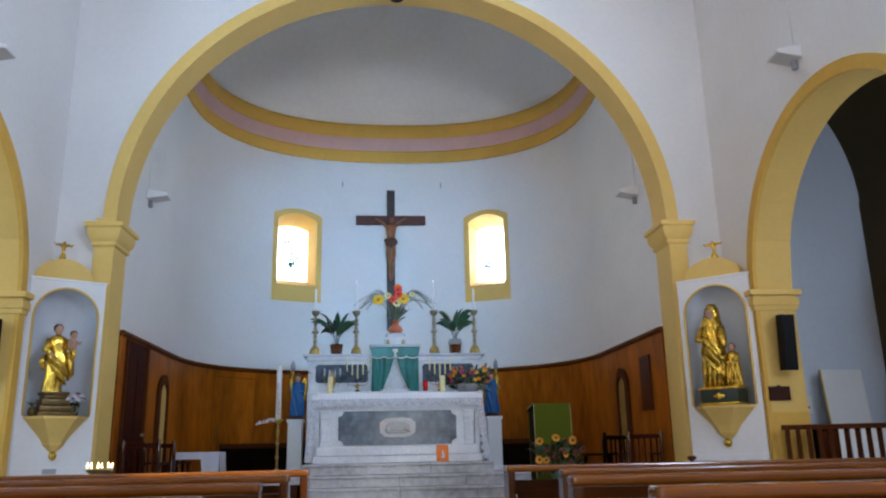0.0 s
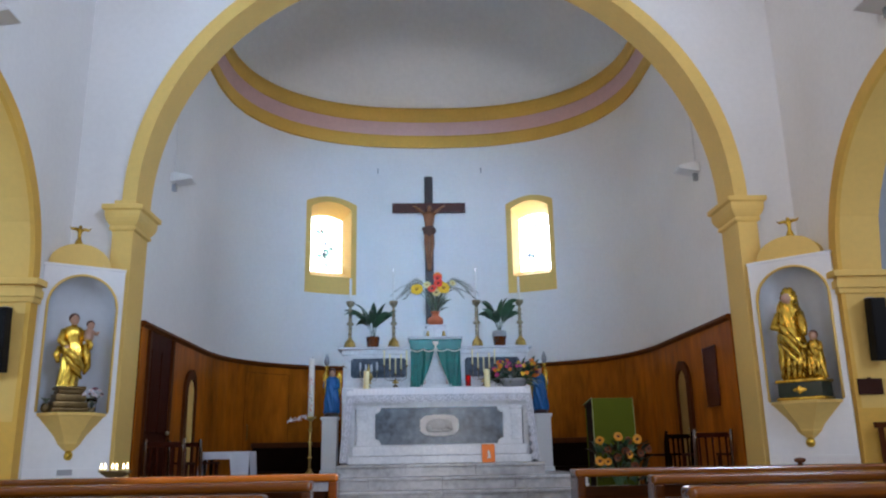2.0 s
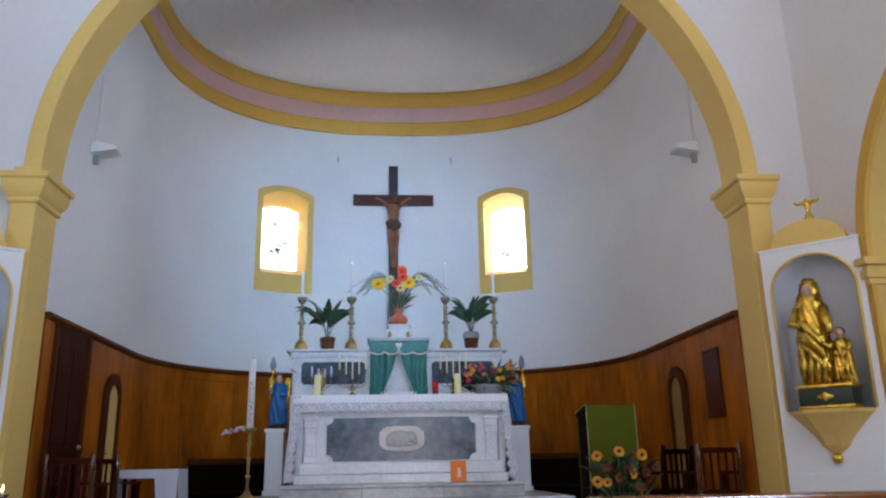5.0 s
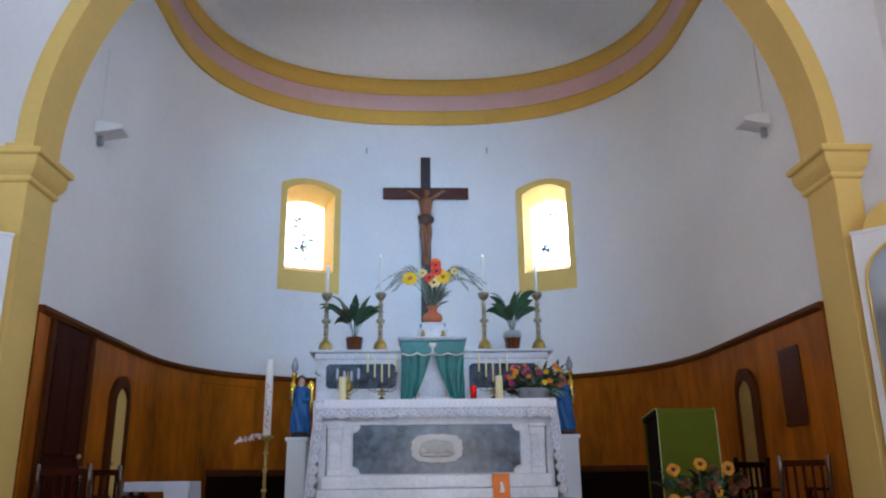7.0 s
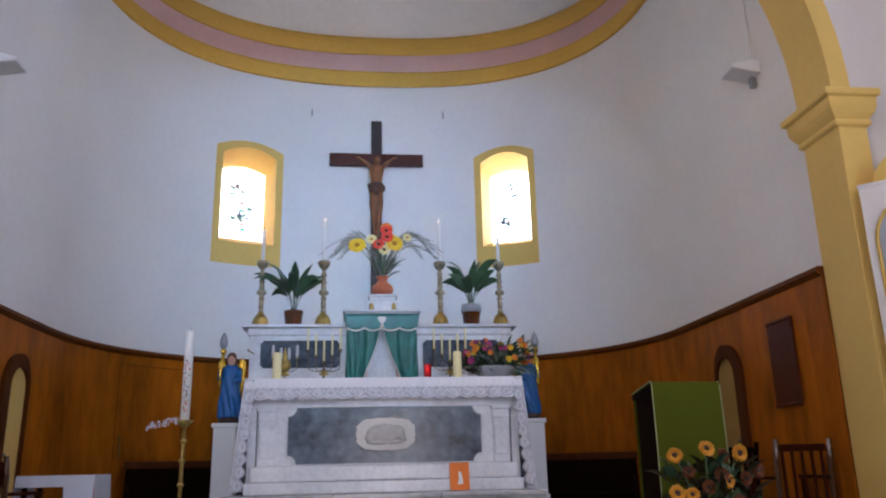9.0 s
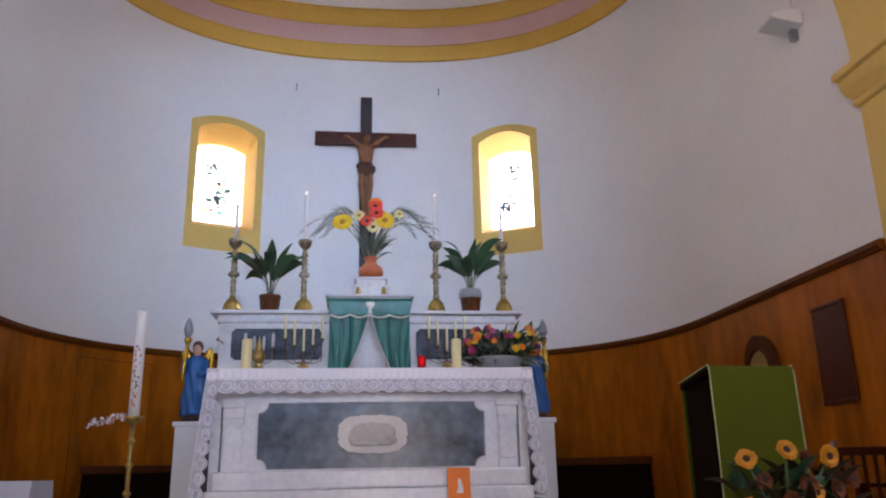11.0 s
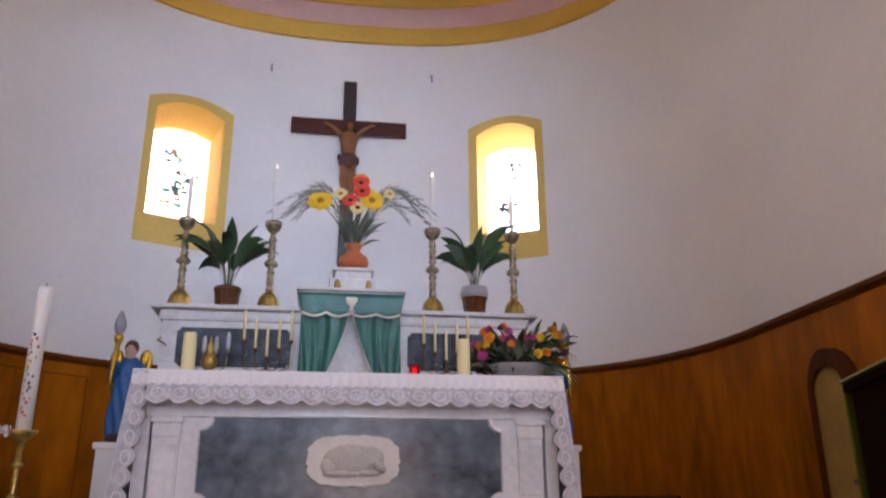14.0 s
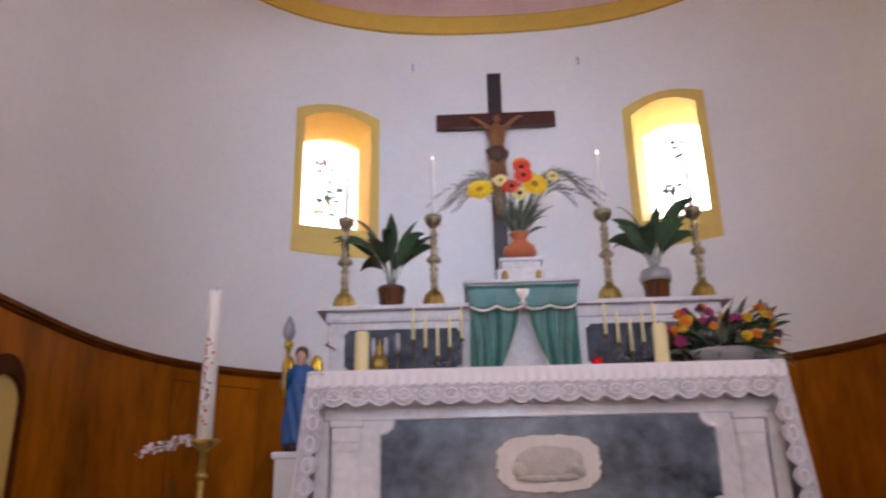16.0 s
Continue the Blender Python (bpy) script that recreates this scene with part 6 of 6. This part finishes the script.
# ---- lectern, sunflowers ----
le = thing("lectern", "wooden lectern covered by a hanging olive green cloth", "lectern", (1.72, 9.10, CHANCEL + 0.002), 4)
part("base", box(B(), -0.20, 0.20, 0.02, 0.30, 0, 0.05, 0.01), WOOD_BLACK, le)
for sx in (-1, 1):
    part("side", box(B(), sx * 0.185 - 0.012, sx * 0.185 + 0.012, 0.03, 0.27, 0.05, 1.20, 0.004), WOOD_BLACK, le)
part("back", box(B(), -0.17, 0.17, 0.245, 0.265, 0.05, 1.18, 0.004), WOOD_BLACK, le)
part("desk", prism(B(), [(-0.005, 1.252), (0.285, 1.200), (0.285, 1.175), (-0.005, 1.222)], lambda u, v: (-0.213, u, v), (0.426, 0, 0)), WOOD_BLACK, le)


def le_cloth(u, v):
    x = -0.218 + 0.436 * u
    d = v * 1.42
    if d < 0.31:
        return Vector((x, 0.292 - d, 1.208 + d * 0.179))
    q = d - 0.31
    return Vector((x + 0.004 * math.sin(9 * u), -0.019 - 0.008 * min(1, q * 3) + 0.008 * math.sin(u * 9 + 1) * q, 1.262 - q))


solidify(part("cloth", grid_sheet(B(), le_cloth, 16, 40), GREEN_CLOTH, le, "olive green cloth with pale edges"), 0.006)
solidify(part("rear_fall", grid_sheet(B(), lambda u, v: Vector((-0.20 + 0.40 * u, 0.298 + 0.008 * math.sin(8 * u) * v, 1.206 - 0.85 * v)), 12, 10), GREEN_CLOTH, le, "rear fall of the cloth"), 0.006)
for u in (0.0, 1.0):
    part("braid", tube(B(), [le_cloth(u, v) + Vector((0, -0.004, 0.002)) for v in np.linspace(0.0, 1, 34)], 0.0034, 5), CLOTH_EDGE, le, "pale cloth edge")

sf = thing("sunflower_bouquet", "large bunch of sunflowers in a dark floor vase", "bouquet", (1.68, 8.86, CHANCEL + 0.002))
part("vase", lathe(B(), [(0.09, 0), (0.13, 0.03), (0.15, 0.18), (0.12, 0.32), (0.09, 0.38), (0.10, 0.40), (0.08, 0.39)], 22), BRONZE, sf, "", True)
rnd = random.Random(14)
for x, y, z, r, colour in ((-0.18, -0.06, 0.83, 0.052, "sun"), (0.006, -0.06, 0.865, 0.054, "sun"), (0.195, -0.06, 0.835, 0.057, "sun"), (0.125, 0.0, 0.825, 0.05, "dim_orange"), (0.06, -0.10, 0.725, 0.050, "dim_orange"), (-0.20, -0.10, 0.632, 0.055, "sun"), (-0.125, -0.12, 0.625, 0.046, "sun"), (0.10, -0.09, 0.69, 0.05, "sun"), (-0.10, -0.04, 0.74, 0.045, "dim_orange"), (0.22, -0.05, 0.70, 0.05, "dim_orange"), (-0.02, -0.10, 0.66, 0.046, "dim_orange"), (0.31, -0.02, 0.74, 0.05, "dim_orange"), (0.14, -0.12, 0.58, 0.05, "dim_orange")):
    bloom(sf, (x, y, z), r * 0.86, colour, FLOWER_EYE, (x * 1.2 + rnd.uniform(-0.25, 0.25), -1, 0.15 + rnd.uniform(-0.25, 0.3)), 18, 2, rnd)
    part("stem", tube(B(), [(0, 0, 0.36), (x * 0.4, y * 0.3, 0.36 + (z - 0.36) * 0.55), (x, y + 0.012, z - 0.005)], 0.006, 5), STEM, sf)
for k in range(90):
    a = rnd.uniform(0, 360)
    ob = part("leaf", leaf_blade(rnd.uniform(0.10, 0.18), rnd.uniform(0.02, 0.04), rnd.uniform(0.5, 1.4), rnd.uniform(-1, 1), 0.05, 6), rnd.choice((LEAF, BROWN_LEAF, BROWN_LEAF)), sf)
    place(ob, Matrix.Translation((rnd.uniform(-0.18, 0.26), rnd.uniform(-0.06, 0.08), rnd.uniform(0.38, 0.72))) @ pose(0, 0, 0, 0, 30, a))


# ---- chancel furniture ----
def chair(at, rz, mat):
    c = thing("chair", "dark mahogany high backed chancel chair", "chair", at, rz, "chancel chairs")
    for x in (-0.23, 0.23):
        part("back_post", tube(B(), [(x, 0.222, 0), (x, 0.222, 0.5), (x, 0.235, 0.80), (x, 0.262, 0.96)], [0.022, 0.024, 0.026, 0.022], 12), POLISHED if mat is DOOR_WOOD else mat, c, "polished post", True)
        part("front_leg", box(B(), x - 0.022, x + 0.022, -0.22, -0.178, 0, 0.64, 0.006), mat, c)
        part("armrest", box(B(), x - 0.03, x + 0.03, -0.24, 0.20, 0.64, 0.67, 0.010), mat, c)
    part("seat", box(B(), -0.25, 0.25, -0.23, 0.20, 0.42, 0.47, 0.015), mat, c)
    for k in range(5):
        part("spindle", box(B(), -0.17 + 0.085 * k - 0.012, -0.17 + 0.085 * k + 0.012, 0.21, 0.232, 0.47, 0.865, 0.005), mat, c)
    part("crest_rail", box(B(), -0.208, 0.208, 0.20, 0.24, 0.86, 0.92, 0.012), mat, c)
    return c


chair((-3.38, 11.06, CHANCEL + 0.002), 180, DOOR_WOOD)
chair((-3.30, 11.85, CHANCEL + 0.002), 165, DOOR_WOOD)
chair((3.38, 11.02, CHANCEL + 0.002), 180, DOOR_WOOD)
chair((3.10, 11.75, CHANCEL + 0.002), 205, WOOD_BLACK)

tb = thing("side_table", "small credence table under a bluish white cloth", "table", (-2.98, 12.45, CHANCEL + 0.002))
for x in (-0.28, 0.28):
    for y in (-0.18, 0.18):
        part("leg", box(B(), x - 0.02, x + 0.02, y - 0.02, y + 0.02, 0, 0.76, 0.004), WOOD_BLACK, tb)
part("tabletop", box(B(), -0.33, 0.33, -0.22, 0.22, 0.76, 0.79, 0.006), WOOD_DARK, tb)
tc = thing("tablecloth", "bluish white cloth draped over a small table", "tablecloth", (-2.98, 12.45, CHANCEL + 0.795))
part("top", box(B(), -0.342, 0.342, -0.232, 0.232, 0.0, 0.006, 0.002), LINEN_BLUE, tc)
for sx in (-1, 1):
    def tside(u, v, sx=sx):
        return Vector((sx * (0.342 + 0.025 * v + 0.008 * math.sin(u * 16) * v), -0.232 + 0.464 * u, 0.004 - 0.36 * v))
    solidify(part("side_fall", grid_sheet(B(), tside, 14, 6), LINEN_BLUE, tc), 0.004)


def tfront(u, v):
    return Vector((-0.342 + 0.684 * u, -0.234 - 0.012 * v + 0.006 * math.sin(u * 20) * v, 0.004 - v * (0.10 if u < 0.62 else 0.36)))


solidify(part("front_fall", grid_sheet(B(), tfront, 26, 6), LINEN_BLUE, tc), 0.004)

for sx in (-1, 1):
    be = thing("choir_bench", "long dark wooden choir bench against the panelling", "bench", (2.42 if sx > 0 else -2.2, 15.0 if sx > 0 else 15.15, CHANCEL + 0.002), sx * -16 if sx < 0 else -22, "choir benches")
    for k in range(4):
        part("back_panel", box(B(), -0.93 + 0.465 * k - 0.002, -0.93 + 0.465 * (k + 1) + 0.002, 0.205, 0.228, 0.16, 0.87, 0.001), WOOD_BLACK, be)
    for x in (-0.93, -0.31, 0.31, 0.93):
        part("back_post", box(B(), x - 0.03, x + 0.03, 0.195, 0.24, 0.0, 0.91, 0.006), WOOD_BLACK, be)
    part("top_rail", box(B(), -0.98, 0.98, 0.185, 0.25, 0.86, 0.95, 0.010), WOOD_DARK, be)
    part("seat", box(B(), -0.95, 0.95, -0.22, 0.20, 0.42, 0.46, 0.01), WOOD_BLACK, be)
    for x in (-0.93, 0.93):
        part("end", box(B(), x - 0.025, x + 0.025, -0.22, 0.25, 0, 0.64, 0.01), WOOD_BLACK, be)

# ---- votive stand ----
vs = thing("votive_stand", "dark iron stand with small lit candles", "candle stand", (-3.19, 8.75, CHANCEL + 0.002))
part("pole", tube(B(), [(0, 0, 0.02), (0.03, 0, 0.25), (-0.03, 0, 0.42), (0, 0, 0.56)], 0.014, 8), BLACK, vs)
part("foot", lathe(B(), [(0.14, 0), (0.14, 0.012), (0.03, 0.03)], 16), BLACK, vs)
part("tray", lathe(B(), [(0.03, 0.55), (0.08, 0.565), (0.13, 0.595), (0.165, 0.625), (0.158, 0.628), (0.125, 0.61), (0.02, 0.61)], 24, sy=0.5), BRONZE, vs, "shallow dish", True)
for k, x in enumerate((-0.125, -0.088, -0.018, 0.018, 0.085, 0.12)):
    cnd = part("tea_light", lathe(B(), [(0.019, 0.611), (0.019, 0.645), (0.012, 0.643)], 12, (x, -0.03, 0)), WAX, vs, "", True)
    add_flame(vs, 0.645, x, -0.03, None, 1.3)


# ---- pews ----
def pew(x0, x1, y, top, desk=False):
    w = x1 - x0
    p = thing("pew", "polished oak " + ("front pew desk with a broad top ledge" if desk else "church pew with a panelled back"), "pew", ((x0 + x1) / 2, y, 0.001), 0, "pews")
    part("top_rail", box(B(), -w / 2 - 0.01, w / 2 + 0.01, -0.05 - (0.10 if desk else 0), 0.05, top - 0.045, top, 0.020, segs=4), LIT_RAIL_WOOD, p, "polished rounded rail, colour brightened as if lit")
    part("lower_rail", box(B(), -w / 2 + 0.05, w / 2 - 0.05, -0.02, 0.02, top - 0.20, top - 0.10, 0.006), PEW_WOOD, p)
    n = max(3, int(w / 0.62))
    for i in range(n):
        a, b = -w / 2 + 0.05 + (w - 0.1) * i / n, -w / 2 + 0.05 + (w - 0.1) * (i + 1) / n
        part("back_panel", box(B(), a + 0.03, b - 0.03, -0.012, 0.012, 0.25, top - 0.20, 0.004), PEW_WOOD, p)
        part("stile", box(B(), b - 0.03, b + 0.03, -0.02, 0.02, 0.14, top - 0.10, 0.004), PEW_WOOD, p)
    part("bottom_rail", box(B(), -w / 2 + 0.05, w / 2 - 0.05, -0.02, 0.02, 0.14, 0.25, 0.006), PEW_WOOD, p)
    for s in (-1, 1):
        e = B()
        c = s * (w / 2 - 0.02)
        if desk:
            box(e, c - 0.025, c + 0.025, -0.16, 0.06, 0, top - 0.04, 0.012)
        else:
            box(e, c - 0.025, c + 0.025, -0.05, 0.06, 0, top - 0.04, 0.012)
            box(e, c - 0.025, c + 0.025, 0.055, 0.46, 0, 0.62, 0.014)
        part("end_panel", e, PEW_WOOD, p)
    if desk and x0 > 0:
        part("knob", lathe(B(), [(0.018, top), (0.012, top + 0.010), (0.030, top + 0.018), (0.034, top + 0.028), (0.026, top + 0.038), (0.008, top + 0.042)], 16, (1.95 - (x0 + x1) / 2, -0.10, 0)), PEW_WOOD, p, "round dark knob", True)
    if not desk:
        part("seat", box(B(), -w / 2 + 0.04, w / 2 - 0.04, 0.02, 0.44, 0.42, 0.455, 0.01), PEW_WOOD, p)
        part("book_ledge", box(B(), -w / 2 + 0.05, w / 2 - 0.05, -0.17, -0.02, top - 0.20, top - 0.175, 0.006), PEW_WOOD, p)
        part("kneeler", box(B(), -w / 2 + 0.05, w / 2 - 0.05, -0.42, -0.24, 0.10, 0.15, 0.01), PEW_WOOD, p)


for x0, x1 in ((-4.2, -0.78), (0.61, 4.2)):
    pew(x0, x1, 5.72, 1.09, True)
for y, xr, xl in ((4.62, 0.76, -0.80), (3.48, 0.54, -0.80), (2.42, 0.54, -0.82)):
    pew(-4.2, xl, y, 1.085)
    pew(xr, 4.2, y, 1.085)

# ---- things in the side chapel ----
bd = thing("notice_board", "blank white board leaning on the chapel wall", "board", (5.93, 10.02, 1.42))
bd.matrix_basis = pose(5.93, 10.02, 1.42, -6, 0, 3)
part("sheet", box(B(), -0.29, 0.29, -0.012, 0.012, 0, 0.74, 0.004), PAPER, bd)
part("edge_strip", box(B(), -0.305, -0.29, -0.016, 0.016, 0, 0.74, 0.003), YELLOW_LIGHT, bd)
lg = thing("low_cupboard", "dark wooden cupboard behind a slatted screen", "cupboard", (5.93, 9.98, 0.002))
part("body", box(B(), -0.6, 0.6, -0.2, 0.2, 0, 1.40, 0.01), WOOD_BLACK, lg)
part("door", box(B(), -0.57, -0.01, -0.22, -0.2, 0.05, 1.35, 0.006), WOOD_DARK, lg)
part("door", box(B(), 0.01, 0.57, -0.22, -0.2, 0.05, 1.35, 0.006), WOOD_DARK, lg)
nt = thing("wall_notice", "small white notice with a red sign", "notice", (5.50, 10.289, 1.60))
part("sheet", box(B(), -0.08, 0.08, -0.004, 0.0, 0, 0.22, 0.001), PAPER, nt)
part("red_sign", box(box(B(), -0.04, 0.04, -0.006, -0.004, 0.06, 0.09), -0.045, -0.02, -0.006, -0.004, 0.09, 0.17), RED_INK, nt)
sc = thing("slatted_screen", "dark and white slatted wooden screen in the side arch", "screen", (4.52, 9.18, 0.002), -12)
part("top_rail", box(B(), 0, 1.62, -0.03, 0.03, 1.36, 1.42, 0.008), WOOD_DARK, sc)
part("bottom_rail", box(B(), 0, 1.62, -0.03, 0.03, 0.08, 0.16, 0.008), WOOD_DARK, sc)
for k in range(13):
    x = 0.03 + 0.122 * k
    white = k >= 5
    part("slat", box(B(), x, x + 0.055, -0.016, 0.012, 0.16, 1.36, 0.006), WHITE_PLASTIC if white else WOOD_DARK, sc, "white painted slat" if white else "")
al = thing("side_altar", "olive gilded wooden side altar with a shaped frame", "side altar", (6.38, 8.3, 0.002), -90)
part("table", box(B(), -0.7, 0.7, -0.3, 0.3, 0, 1.0, 0.01), OLIVE_WOOD, al)
for x in (-0.62, 0.62):
    part("column", lathe(B(), [(0.09, 1.0), (0.09, 1.06), (0.06, 1.10), (0.055, 2.7), (0.08, 2.76), (0.09, 2.85)], 16, (x, 0.1, 0)), OLIVE_WOOD, al, "", True)
part("frame", box(B(), -0.55, 0.55, 0.15, 0.22, 1.0, 2.85, 0.01), WOOD_BLACK, al)
part("cornice", box(box(B(), -0.8, 0.8, -0.05, 0.3, 2.85, 3.0, 0.02), -0.86, 0.86, -0.1, 0.3, 3.0, 3.1, 0.02), OLIVE_WOOD, al)
part("pediment", prism(B(), [(0.8 * math.cos(t), 3.1 + 0.5 * math.sin(t)) for t in np.linspace(0, math.pi, 17)], lambda u, v: (u, 0.0, v), (0, 0.25, 0)), OLIVE_WOOD, al)
